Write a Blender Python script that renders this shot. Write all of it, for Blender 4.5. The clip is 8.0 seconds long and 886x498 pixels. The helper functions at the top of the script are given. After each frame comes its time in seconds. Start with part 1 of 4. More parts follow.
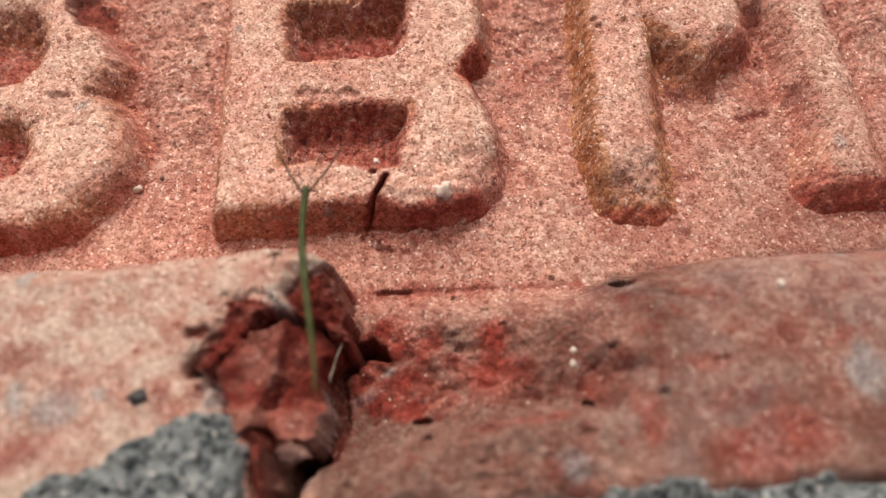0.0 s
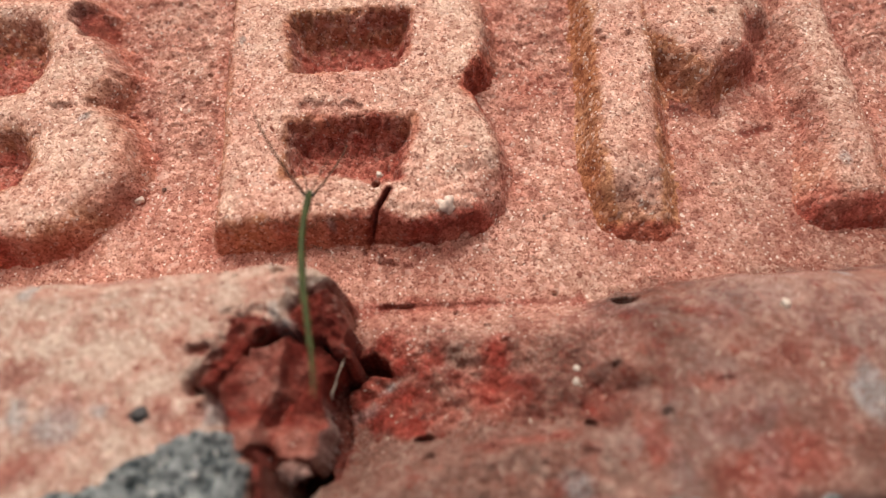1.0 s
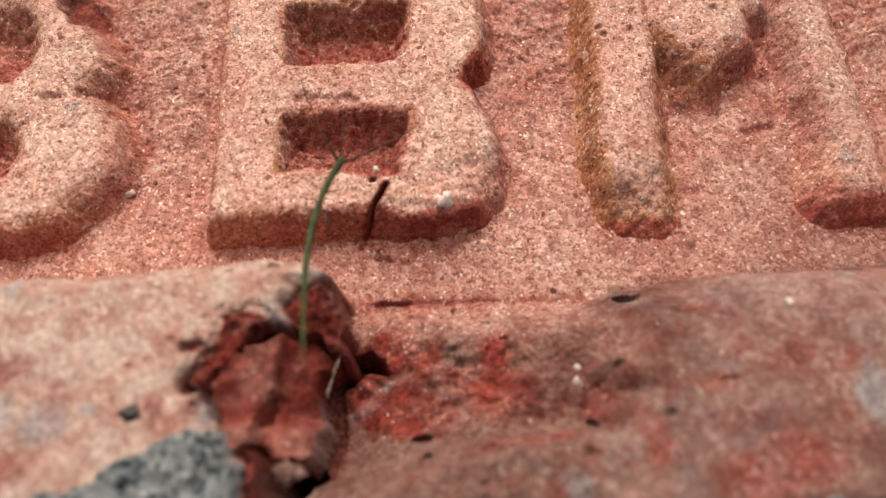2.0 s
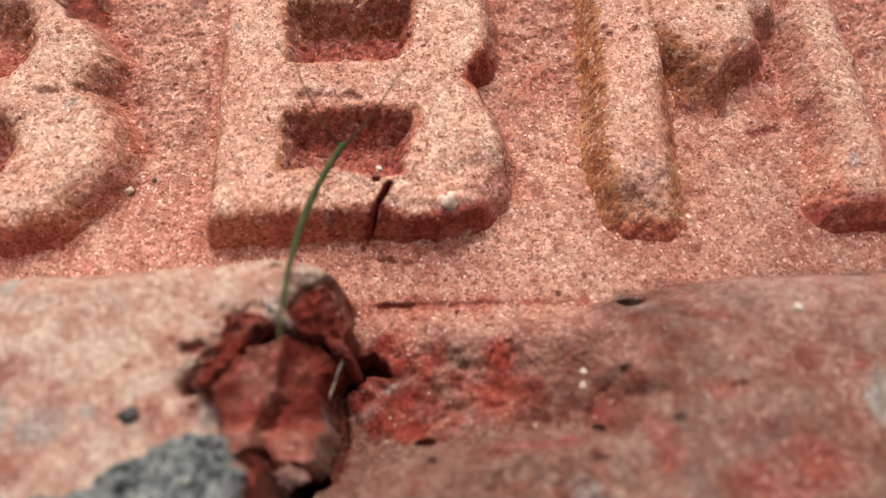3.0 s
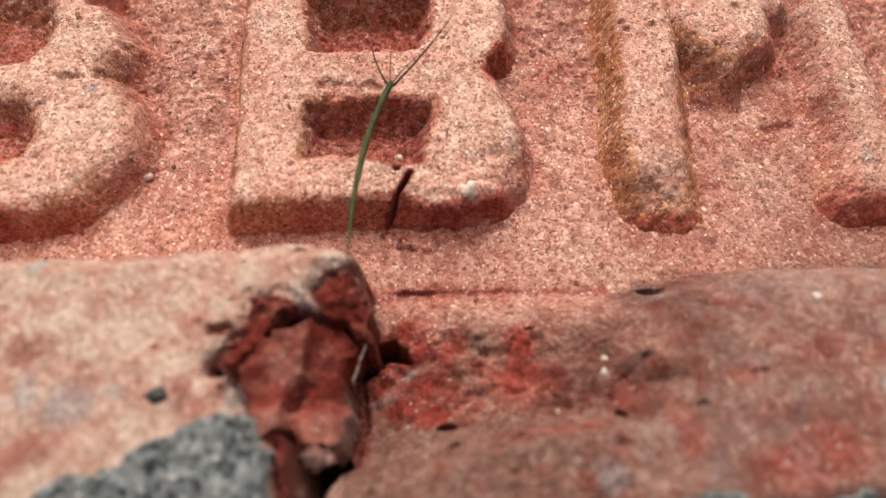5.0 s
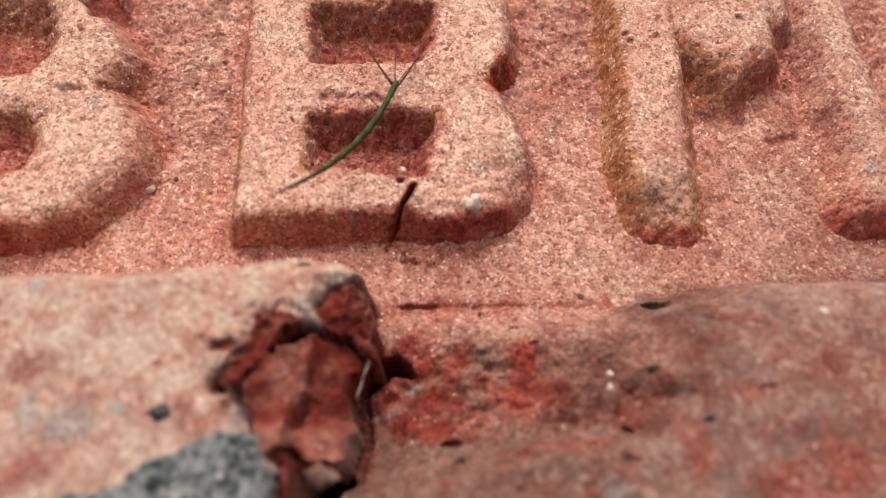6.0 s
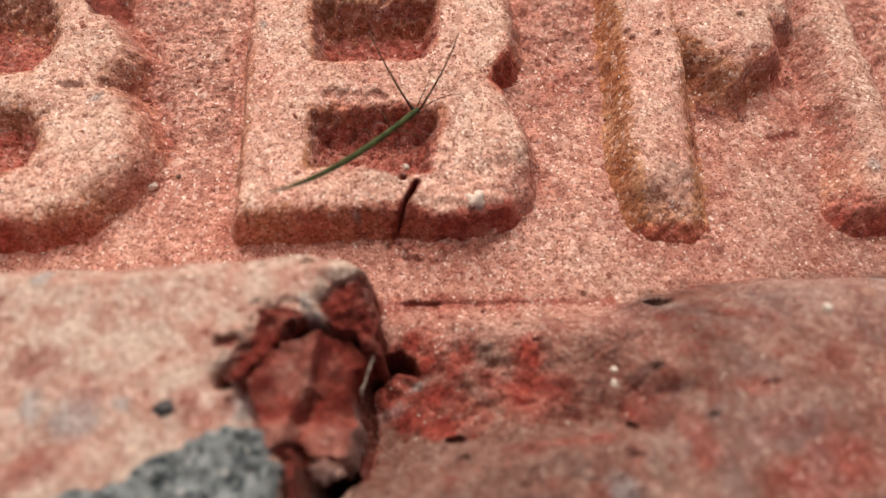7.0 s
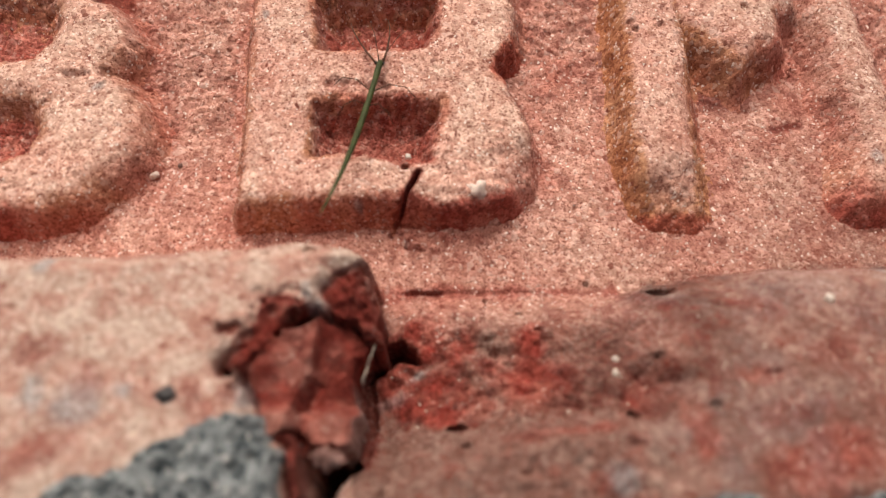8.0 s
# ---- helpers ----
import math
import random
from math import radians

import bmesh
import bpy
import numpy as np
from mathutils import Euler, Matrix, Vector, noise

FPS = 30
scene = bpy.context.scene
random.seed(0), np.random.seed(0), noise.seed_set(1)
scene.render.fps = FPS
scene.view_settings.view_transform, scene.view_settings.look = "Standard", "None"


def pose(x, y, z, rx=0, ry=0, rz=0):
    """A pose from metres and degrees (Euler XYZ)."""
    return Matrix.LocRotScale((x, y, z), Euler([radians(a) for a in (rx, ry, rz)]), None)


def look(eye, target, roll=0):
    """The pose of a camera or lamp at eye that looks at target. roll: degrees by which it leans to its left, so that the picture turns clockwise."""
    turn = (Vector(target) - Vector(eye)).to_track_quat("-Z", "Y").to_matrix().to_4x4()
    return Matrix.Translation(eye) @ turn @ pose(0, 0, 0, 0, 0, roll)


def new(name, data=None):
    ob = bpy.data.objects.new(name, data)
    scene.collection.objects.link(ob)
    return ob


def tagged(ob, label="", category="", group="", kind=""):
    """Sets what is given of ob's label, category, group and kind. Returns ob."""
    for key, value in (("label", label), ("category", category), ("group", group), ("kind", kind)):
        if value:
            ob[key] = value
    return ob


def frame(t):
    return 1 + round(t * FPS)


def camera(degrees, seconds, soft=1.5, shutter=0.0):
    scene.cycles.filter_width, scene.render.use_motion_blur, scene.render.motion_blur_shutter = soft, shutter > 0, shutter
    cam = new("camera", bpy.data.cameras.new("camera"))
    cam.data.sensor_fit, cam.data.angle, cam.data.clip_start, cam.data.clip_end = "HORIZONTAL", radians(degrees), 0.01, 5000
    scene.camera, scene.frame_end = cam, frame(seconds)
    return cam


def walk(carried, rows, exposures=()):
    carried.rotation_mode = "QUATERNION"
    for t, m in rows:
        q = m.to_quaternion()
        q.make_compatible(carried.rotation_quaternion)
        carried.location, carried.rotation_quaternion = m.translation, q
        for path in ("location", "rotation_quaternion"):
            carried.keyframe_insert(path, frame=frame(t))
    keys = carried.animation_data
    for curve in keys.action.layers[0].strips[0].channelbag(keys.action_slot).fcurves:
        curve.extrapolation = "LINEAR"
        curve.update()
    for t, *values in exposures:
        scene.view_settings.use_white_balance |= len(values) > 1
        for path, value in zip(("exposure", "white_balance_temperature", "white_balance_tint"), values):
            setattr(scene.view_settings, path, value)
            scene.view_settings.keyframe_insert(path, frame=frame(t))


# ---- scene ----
cam = camera(62, 8.0, soft=1.3)
cam.data.dof.use_dof = True
cam.data.dof.focus_distance = 0.067
cam.data.dof.aperture_fstop = 20

PATH = [
    (0.0, pose(0.000000, -0.030383, 0.057139, 25.051, 1.293, -3.516)),
    (0.5, pose(-0.000373, -0.030038, 0.057888, 24.969, 1.330, -3.402)),
    (1.0, pose(-0.000082, -0.029176, 0.057434, 25.051, 1.211, -3.180)),
    (1.5, pose(-0.000384, -0.029063, 0.056840, 24.993, 0.794, -3.158)),
    (3.0, pose(-0.001696, -0.028283, 0.055793, 24.820, -0.475, -2.955)),
    (3.5, pose(-0.002197, -0.029012, 0.055516, 25.237, -0.490, -2.738)),
    (4.0, pose(-0.002900, -0.029481, 0.055523, 25.106, -0.778, -2.766)),
    (4.5, pose(-0.003543, -0.030099, 0.055196, 25.073, -1.172, -2.630)),
    (5.0, pose(-0.004127, -0.029482, 0.055625, 25.138, -1.433, -2.675)),
    (6.5, pose(-0.004612, -0.028724, 0.055536, 25.669, -1.538, -2.685)),
    (7.0, pose(-0.004942, -0.029055, 0.055431, 25.645, -1.658, -2.813)),
    (7.5, pose(-0.005014, -0.029775, 0.055184, 25.574, -1.640, -2.759)),
    (8.0, pose(-0.005012, -0.029522, 0.055122, 25.379, -1.685, -2.580)),
]
walk(cam, PATH, exposures=((0.0, 0.30), (1.5, 0.29), (3.5, 0.37), (5.0, 0.37), (6.5, 0.30), (8.0, 0.33)))

# ---- daylight: a bright overcast sky, brightest beyond the brick ----
SUN_ELEVATION, SUN_TURN = 57, -10
world = bpy.data.worlds.new("overcast_sky")
scene.world = world
world.use_nodes = True
wn = world.node_tree
sky = wn.nodes.new("ShaderNodeTexSky")
sky.sky_type = "NISHITA"
sky.sun_disc = False
sky.sun_elevation = radians(SUN_ELEVATION)
sky.sun_rotation = radians(SUN_TURN)
sky.air_density, sky.dust_density, sky.ozone_density = 0.15, 7.0, 0.0
haze = wn.nodes.new("ShaderNodeMix")  # thin warm cloud
haze.data_type, haze.blend_type = "RGBA", "MULTIPLY"
haze.inputs["Factor"].default_value = 1.0
haze.inputs[7].default_value = (1.0, 0.96, 0.92, 1)
wn.links.new(sky.outputs[0], haze.inputs[6])
wn.links.new(haze.outputs[2], wn.nodes["Background"].inputs[0])
wn.nodes["Background"].inputs[1].default_value = 0.15
sun_data = bpy.data.lights.new("sun", "SUN")
sun_data.energy = 1.25
sun_data.angle = radians(60)
sun_data.color = (1.0, 0.99, 0.94)
sun = new("sun", sun_data)
se, st = radians(SUN_ELEVATION), radians(SUN_TURN)
sun.matrix_basis = look((math.sin(st) * math.cos(se), math.cos(st) * math.cos(se), math.sin(se)), (0, 0, 0))

MM = 0.001


# ---- materials ----
class Nodes:
    """A small helper to wire a node material."""

    def __init__(self, name):
        self.mat = bpy.data.materials.new(name)
        self.mat.use_nodes = True
        self.tree = self.mat.node_tree
        self.bsdf = self.tree.nodes["Principled BSDF"]
        self.coord = self.tree.nodes.new("ShaderNodeTexCoord").outputs["Object"]

    def plug(self, socket, value):
        if hasattr(value, "is_linked"):
            self.tree.links.new(value, socket)
        elif isinstance(value, tuple) and len(value) == 3 and socket.type == "RGBA":
            socket.default_value = (*value, 1)
        else:
            socket.default_value = value

    def noise(self, scale, detail=4, rough=0.6, out="Fac"):
        n = self.tree.nodes.new("ShaderNodeTexNoise")
        self.plug(n.inputs["Vector"], self.coord)
        n.inputs["Scale"].default_value, n.inputs["Detail"].default_value, n.inputs["Roughness"].default_value = scale, detail, rough
        return n.outputs[out]

    def cells(self, scale, out="Distance", feature="F1"):
        n = self.tree.nodes.new("ShaderNodeTexVoronoi")
        n.feature = feature
        self.plug(n.inputs["Vector"], self.coord)
        n.inputs["Scale"].default_value = scale
        return n.outputs[out]

    def warped(self, scale, by):
        """The coordinates, bent by a noise."""
        n = self.tree.nodes.new("ShaderNodeVectorMath")
        n.operation = "MULTIPLY_ADD"
        self.plug(n.inputs[0], self.noise(scale, 2, 0.5, "Color"))
        n.inputs[1].default_value = (by, by, by)
        self.plug(n.inputs[2], self.coord)
        return n.outputs[0]

    def attr(self, name):
        n = self.tree.nodes.new("ShaderNodeAttribute")
        n.attribute_name = name
        return n.outputs["Fac"]

    def math(self, op, a, b=0.0):
        n = self.tree.nodes.new("ShaderNodeMath")
        n.operation = op
        self.plug(n.inputs[0], a)
        self.plug(n.inputs[1], b)
        return n.outputs[0]

    def ramp(self, value, lo, hi):
        n = self.tree.nodes.new("ShaderNodeMapRange")
        n.interpolation_type = "SMOOTHSTEP"
        self.plug(n.inputs["Value"], value)
        n.inputs["From Min"].default_value, n.inputs["From Max"].default_value = lo, hi
        return n.outputs["Result"]

    def mix(self, fac, a, b, how="MIX"):
        n = self.tree.nodes.new("ShaderNodeMix")
        n.data_type, n.blend_type = "RGBA", how
        self.plug(n.inputs["Factor"], fac)
        self.plug(n.inputs[6], a)
        self.plug(n.inputs[7], b)
        return n.outputs[2]

    def red_of(self, colour):
        n = self.tree.nodes.new("ShaderNodeSeparateColor")
        self.plug(n.inputs[0], colour)
        return n.outputs[0], n.outputs[1], n.outputs[2]

    def bump(self, height, distance, strength=1.0, normal=None):
        n = self.tree.nodes.new("ShaderNodeBump")
        n.inputs["Strength"].default_value, n.inputs["Distance"].default_value = strength, distance
        self.plug(n.inputs["Height"], height)
        if normal is not None:
            self.plug(n.inputs["Normal"], normal)
        return n.outputs[0]

    def finish(self, colour, rough, normal=None):
        self.plug(self.bsdf.inputs["Base Color"], colour)
        self.plug(self.bsdf.inputs["Roughness"], rough)
        if normal is not None:
            self.plug(self.bsdf.inputs["Normal"], normal)
        return self.mat


def brick_material():
    """Sandy fired clay: pink body, buff film of dust, raw red where broken, grey mortar smears, quartz."""
    n = Nodes("fired_clay")
    broken, dust, grey = n.attr("broken"), n.attr("dust"), n.attr("grey")
    patches = n.noise(260, 5, 0.6)
    base = n.mix(n.ramp(patches, 0.32, 0.7), (0.45, 0.19, 0.14), (0.55, 0.308, 0.238))
    film = n.mix(n.ramp(n.noise(420, 5, 0.65), 0.35, 0.68), (0.55, 0.33, 0.25), (0.60, 0.43, 0.335))
    base = n.mix(dust, base, film)
    worn_film = n.mix(n.ramp(n.noise(430, 6, 0.72), 0.4, 0.6), (0.36, 0.205, 0.158), (0.45, 0.362, 0.292))
    base = n.mix(n.math("MULTIPLY", n.attr("rim"), 0.9), base, worn_film)
    # dark brown tone, mottled, for the right rim, the bowl and parts of the floor
    dark_brown = n.mix(n.ramp(n.noise(380, 6, 0.75), 0.4, 0.58), (0.092, 0.037, 0.027), (0.168, 0.106, 0.085))
    dark_brown = n.mix(n.ramp(n.noise(640, 5, 0.7), 0.56, 0.66), dark_brown, (0.16, 0.05, 0.036))
    base = n.mix(n.attr("dark_brown"), base, dark_brown)
    raw = n.mix(n.ramp(n.noise(520, 6, 0.7), 0.35, 0.7), (0.085, 0.012, 0.009), (0.20, 0.034, 0.023))
    base = n.mix(broken, base, raw)
    # ochre and red of bare clay, also painting the warm shade on letter walls
    base = n.mix(n.attr("ochre"), base, n.mix(n.ramp(n.noise(170, 4), 0.38, 0.62), (0.36, 0.145, 0.065), (0.44, 0.225, 0.12)))
    base = n.mix(n.attr("red_and_shade"), base, n.mix(n.ramp(n.noise(600, 5, 0.65), 0.35, 0.68), (0.27, 0.043, 0.030), (0.42, 0.112, 0.078)))
    smear = n.mix(n.ramp(n.noise(900, 5, 0.6), 0.35, 0.65), (0.19, 0.20, 0.197), (0.32, 0.328, 0.318))
    base = n.mix(grey, base, smear)
    # single grains of sand: tone by cell, rose clay in the gaps, a few dark, a few of clear quartz
    n.coord = n.warped(1500, 0.0004)
    tone, tone2, tone3 = n.red_of(n.cells(2500, "Color"))
    gaps = n.ramp(n.cells(2500, "Distance", "DISTANCE_TO_EDGE"), 0.22, 0.0)
    fine, fine2, _ = n.red_of(n.cells(6000, "Color"))
    calm = n.math("SUBTRACT", 1.0, n.math("MULTIPLY", n.attr("rim"), 0.4))
    bare = n.math("SUBTRACT", 1.0, n.math("MAXIMUM", n.attr("dark_brown"), n.math("MAXIMUM", broken, n.attr("red_and_shade"))))
    base = n.mix(n.math("MULTIPLY", calm, 0.85), base, n.mix(tone, (0.74, 0.65, 0.62), (1.27, 1.33, 1.36)), "MULTIPLY")
    base = n.mix(n.math("MULTIPLY", calm, 0.7), base, n.mix(fine, (0.74, 0.66, 0.64), (1.28, 1.32, 1.34)), "MULTIPLY")
    base = n.mix(n.math("MULTIPLY", n.math("MULTIPLY", gaps, calm), 0.36), base, (0.62, 0.46, 0.42), "MULTIPLY")
    pale = n.math("MULTIPLY", n.math("MULTIPLY", n.ramp(tone3, 0.84, 0.92), n.math("MULTIPLY", calm, bare)), 0.38)
    base = n.mix(pale, base, (0.74, 0.55, 0.46))
    dark = n.math("MULTIPLY", n.ramp(tone2, 0.95, 0.98), n.ramp(n.noise(700, 3), 0.42, 0.6))
    base = n.mix(n.math("MULTIPLY", dark, 0.8), base, (0.15, 0.035, 0.022))
    crumb = n.math("MULTIPLY", n.math("MULTIPLY", n.ramp(fine, 0.19, 0.08), calm), 0.6)
    base = n.mix(crumb, base, (0.17, 0.045, 0.03))
    quartz = n.math("MULTIPLY", n.ramp(fine2, 0.975, 0.985), n.math("MULTIPLY", calm, bare))
    base = n.mix(n.math("MULTIPLY", quartz, 0.8), base, (0.82, 0.74, 0.64))
    rough = n.math("SUBTRACT", 0.9, n.math("MULTIPLY", quartz, 0.6))
    height = n.math("ADD", n.math("MULTIPLY", gaps, -0.25), n.noise(5200, 3, 0.7))
    n.bsdf.inputs["Specular IOR Level"].default_value = 0.12
    return n.finish(base, rough, n.bump(height, 0.00013, 1.0))


def mortar_material():
    n = Nodes("cement_mortar")
    base = n.mix(n.ramp(n.noise(500, 6, 0.7), 0.3, 0.7), (0.12, 0.138, 0.138), (0.29, 0.315, 0.312))
    tone, tone2, tone3 = n.red_of(n.cells(2500, "Color"))
    base = n.mix(0.35, base, n.mix(tone, (0.15, 0.15, 0.16), (0.85, 0.85, 0.83)), "OVERLAY")
    base = n.mix(n.ramp(tone2, 0.7, 0.82), base, (0.045, 0.06, 0.064))
    base = n.mix(n.ramp(tone3, 0.93, 0.96), base, (0.45, 0.45, 0.42))
    height = n.math("ADD", n.math("MULTIPLY", n.cells(1900), -0.6), n.noise(3800, 4, 0.7))
    return n.finish(base, 0.9, n.bump(height, 0.0003, 1.0))


def mineral_material(name, colour, rough, spread=0.3):
    n = Nodes(name)
    dim = tuple(c * (1 - spread) for c in colour)
    base = n.mix(n.ramp(n.noise(2400, 4), 0.35, 0.65), dim, colour)
    return n.finish(base, rough, n.bump(n.noise(5000, 3), 0.00008, 0.6))


def green_material():
    """Smooth leaf-green cuticle, a little yellower in blotches."""
    n = Nodes("green_cuticle")
    base = n.mix(n.ramp(n.noise(1500, 4), 0.35, 0.7), (0.026, 0.035, 0.008), (0.055, 0.068, 0.018))
    n.bsdf.inputs["Specular IOR Level"].default_value = 0.22
    return n.finish(base, 0.6, n.bump(n.noise(5000, 3), 0.00005, 0.7))


def limb_material():
    n = Nodes("brown_limb")
    base = n.mix(n.ramp(n.noise(1800, 3), 0.35, 0.65), (0.065, 0.03, 0.018), (0.11, 0.055, 0.033))
    n.bsdf.inputs["Specular IOR Level"].default_value = 0.1
    return n.finish(base, 0.5)


def ground_material():
    n = Nodes("packed_earth")
    base = n.mix(n.ramp(n.noise(9, 8, 0.65), 0.35, 0.65), (0.13, 0.105, 0.08), (0.26, 0.22, 0.175))
    return n.finish(base, 0.95, n.bump(n.noise(120, 6, 0.7), 0.006, 0.8))


CLAY, MORTAR = brick_material(), mortar_material()
GREEN, LIMB, EARTH = green_material(), limb_material(), ground_material()
QUARTZ = mineral_material("clear_quartz", (0.62, 0.54, 0.45), 0.15, 0.3)
FIBRE = mineral_material("dry_root", (0.30, 0.24, 0.19), 0.85, 0.6)
FLINT = mineral_material("dark_flint", (0.030, 0.027, 0.026), 0.6)
UMBER = mineral_material("brown_grit", (0.13, 0.06, 0.042), 0.7)
LIME = mineral_material("pale_limestone", (0.70, 0.56, 0.47), 0.8)


# ---- relief: noises on the plane, in millimetres ----
def rnd(ix, iy, seed):
    with np.errstate(over="ignore"):
        h = ix.astype(np.int64) * 374761393 + iy.astype(np.int64) * 668265263 + seed * 974634777
        h = (h ^ (h >> 13)) * 1274126177
        h = h ^ (h >> 16)
    return (h & 0xFFFFFF) / float(0x1000000)


def waves(x, y, size, seed):
    """Smooth value noise from -1 to 1, with features of the given size."""
    u, v = x / size + seed * 17.3, y / size - seed * 9.1
    i, j = np.floor(u), np.floor(v)
    a, b = u - i, v - j
    a, b = a * a * (3 - 2 * a), b * b * (3 - 2 * b)
    lo = rnd(i, j, seed) * (1 - a) + rnd(i + 1, j, seed) * a
    hi = rnd(i, j + 1, seed) * (1 - a) + rnd(i + 1, j + 1, seed) * a
    return 2 * (lo * (1 - b) + hi * b) - 1


def rough(x, y, size, octaves, seed, gain=0.55):
    total, amp = 0.0, 1.0
    for k in range(octaves):
        total = total + amp * waves(x, y, size / 2**k, seed + k)
        amp *= gain
    return total


def grains(x, y, size, seed):
    """Rounded grains packed side by side: height 0..1, and a random number for each grain."""
    u, v = x / size, y / size
    i, j = np.floor(u), np.floor(v)
    best, who = np.full(x.shape, 9.0), np.zeros(x.shape)
    for di in (-1, 0, 1):
        for dj in (-1, 0, 1):
            ci, cj = i + di, j + dj
            d = np.hypot(ci + 0.15 + 0.7 * rnd(ci, cj, seed) - u, cj + 0.15 + 0.7 * rnd(ci, cj, seed + 1) - v)
            near = d < best
            best = np.where(near, d, best)
            who = np.where(near, rnd(ci, cj, seed + 2), who)
    return np.sqrt(np.clip(1 - best**2, 0, 1)), who


def step(v, lo, hi):
    t = np.clip((v - lo) / (hi - lo), 0, 1)
    return t * t * (3 - 2 * t)


def ellipse(x, y, cx, cy, rx, ry, turn=0.0):
    """About the distance in mm outside an ellipse (negative inside)."""
    c, s = math.cos(radians(turn)), math.sin(radians(turn))
    u, v = (x - cx) * c + (y - cy) * s, -(x - cx) * s + (y - cy) * c
    return (np.hypot(u / rx, v / ry) - 1) * min(rx, ry)


def stroke(x, y, ax, ay, bx, by):
    """Distance to the line from a to b."""
    dx, dy = bx - ax, by - ay
    t = np.clip(((x - ax) * dx + (y - ay) * dy) / (dx * dx + dy * dy), 0, 1)
    return np.hypot(x - ax - t * dx, y - ay - t * dy)


def slab(x, y, x0, y0, x1, y1, r=0.0):
    """Signed distance to a rectangle with round corners."""
    qx, qy = np.abs(x - (x0 + x1) / 2) - (x1 - x0) / 2 + r, np.abs(y - (y0 + y1) / 2) - (y1 - y0) / 2 + r
    return np.hypot(np.maximum(qx, 0), np.maximum(qy, 0)) + np.minimum(np.maximum(qx, qy), 0) - r


def polygon(x, y, corners):
    """Signed distance to a polygon."""
    d, sign = np.full(x.shape, 1e9), np.ones(x.shape)
    for (ax, ay), (bx, by) in zip(corners, corners[1:] + corners[:1]):
        d = np.minimum(d, stroke(x, y, ax, ay, bx, by))
        cross = ((ay <= y) & (by > y)) | ((by <= y) & (ay > y))
        side = ax + (y - ay) / (by - ay if by != ay else 1e-9) * (bx - ax)
        sign = np.where(cross & (x < side), -sign, sign)
    return d * sign


# ---- the brick: 215 x 102 x 65 mm, its frog facing up, the frog's floor at height 0 ----
X0, X1, Y0, Y1, BOTTOM = -112.0, 103.0, -26.4, 75.6, -55.0
# the near rim where it is whole: a lip that ends in a beak, then the torn edge round the loose flake
RIM_LEFT = [(-130, -6.9), (-24, -6.9), (-17, -6.4), (-13, -6.2), (-10.7, -6.5), (-9.0, -7.0), (-8.0, -7.7), (-9.0, -8.7), (-10.2, -9.4), (-10.7, -10.3), (-10.5, -12.0),
            (-12.2, -11.6), (-13.4, -10.9), (-14.6, -11.3), (-14.9, -12.8), (-16.0, -14.2), (-16.9, -15.8), (-15.7, -15.9), (-15.3, -17.5), (-14.3, -19.0), (-13.6, -20.4), (-12.6, -20.9),
            (-12.5, -30), (-130, -30)]
# the red ledge one step below it
SHELF = [(-8.6, -7.9), (-7.7, -8.4), (-7.3, -10.2), (-6.9, -12.4), (-6.9, -13.4), (-7.9, -13.0), (-9.4, -12.1), (-11.1, -11.7), (-12.9, -12.4), (-14.2, -13.8), (-15.2, -15.2), (-16.0, -16.4), (-18, -15),
         (-16, -10), (-10.5, -9.0)]
FLAKE = [(-15.8, -15.4), (-14.3, -13.9), (-12.9, -12.8), (-11.2, -11.9), (-10.3, -12.0), (-9.2, -12.1), (-7.9, -13.2), (-8.6, -14.8), (-8.9, -15.9), (-8.6, -16.9), (-8.6, -19.0), (-8.9, -20.3),
         (-9.8, -21.0), (-11.4, -20.9), (-12.6, -19.9), (-14.2, -20.3), (-15.0, -18.2), (-15.8, -16.8)]
B_RIGHT = [(-18.7, 27), (-18.7, 12), (-18.7, -0.9), (-13.0, -0.9), (-8.0, -0.6), (-5.2, -0.7), (-2.8, -1.2), (0.6, -1.4), (3.4, -0.5), (5.4, 1.4), (6.0, 4.0), (5.9, 6.8), (5.0, 9.6), (3.2, 12.4),
           (3.4, 13.4), (4.9, 14.9), (5.8, 17.0), (5.8, 22.0), (4.0, 26.0), (0.0, 27)]
B_LEFT = [(-52, 27), (-52, -1.0), (-37.0, -1.0), (-34.4, -0.9), (-31.8, -0.2), (-30.2, 1.4), (-28.0, 3.1), (-26.6, 4.9), (-26.3, 6.8), (-26.9, 9.8), (-28.6, 12.3), (-30.0, 13.5), (-29.0, 15.4),
          (-28.4, 17.0), (-29.6, 19.6), (-31.6, 22.4), (-31.0, 25.0), (-33.0, 27)]
M_LEFT = [(15.2, 27), (14.7, 19), (14.0, 11), (13.6, 5.4), (14.0, 1.6), (14.4, -1.0), (15.8, -2.1), (19.2, -2.2), (20.2, -1.0), (20.3, 3.0), (20.6, 8.0), (21.0, 12.0), (21.2, 17), (22.0, 27)]
M_VEE = [(19.0, 27), (19.4, 18.0), (21.0, 15.7), (22.6, 13.7), (24.2, 12.3), (25.4, 10.9), (26.6, 12.1), (28.6, 13.4), (30.1, 14.4), (30.6, 15.8), (30.8, 17.6), (33.0, 18.4), (34.5, 27)]
M_RIGHT = [(32.0, 27), (32.8, 18.0), (33.4, 14.0), (32.9, 10.5), (33.4, 8.0), (33.0, 5.6), (32.4, 3.4), (31.9, 0.0), (32.3, -1.6), (34.5, -2.1), (39.2, -2.1), (39.0, 27)]
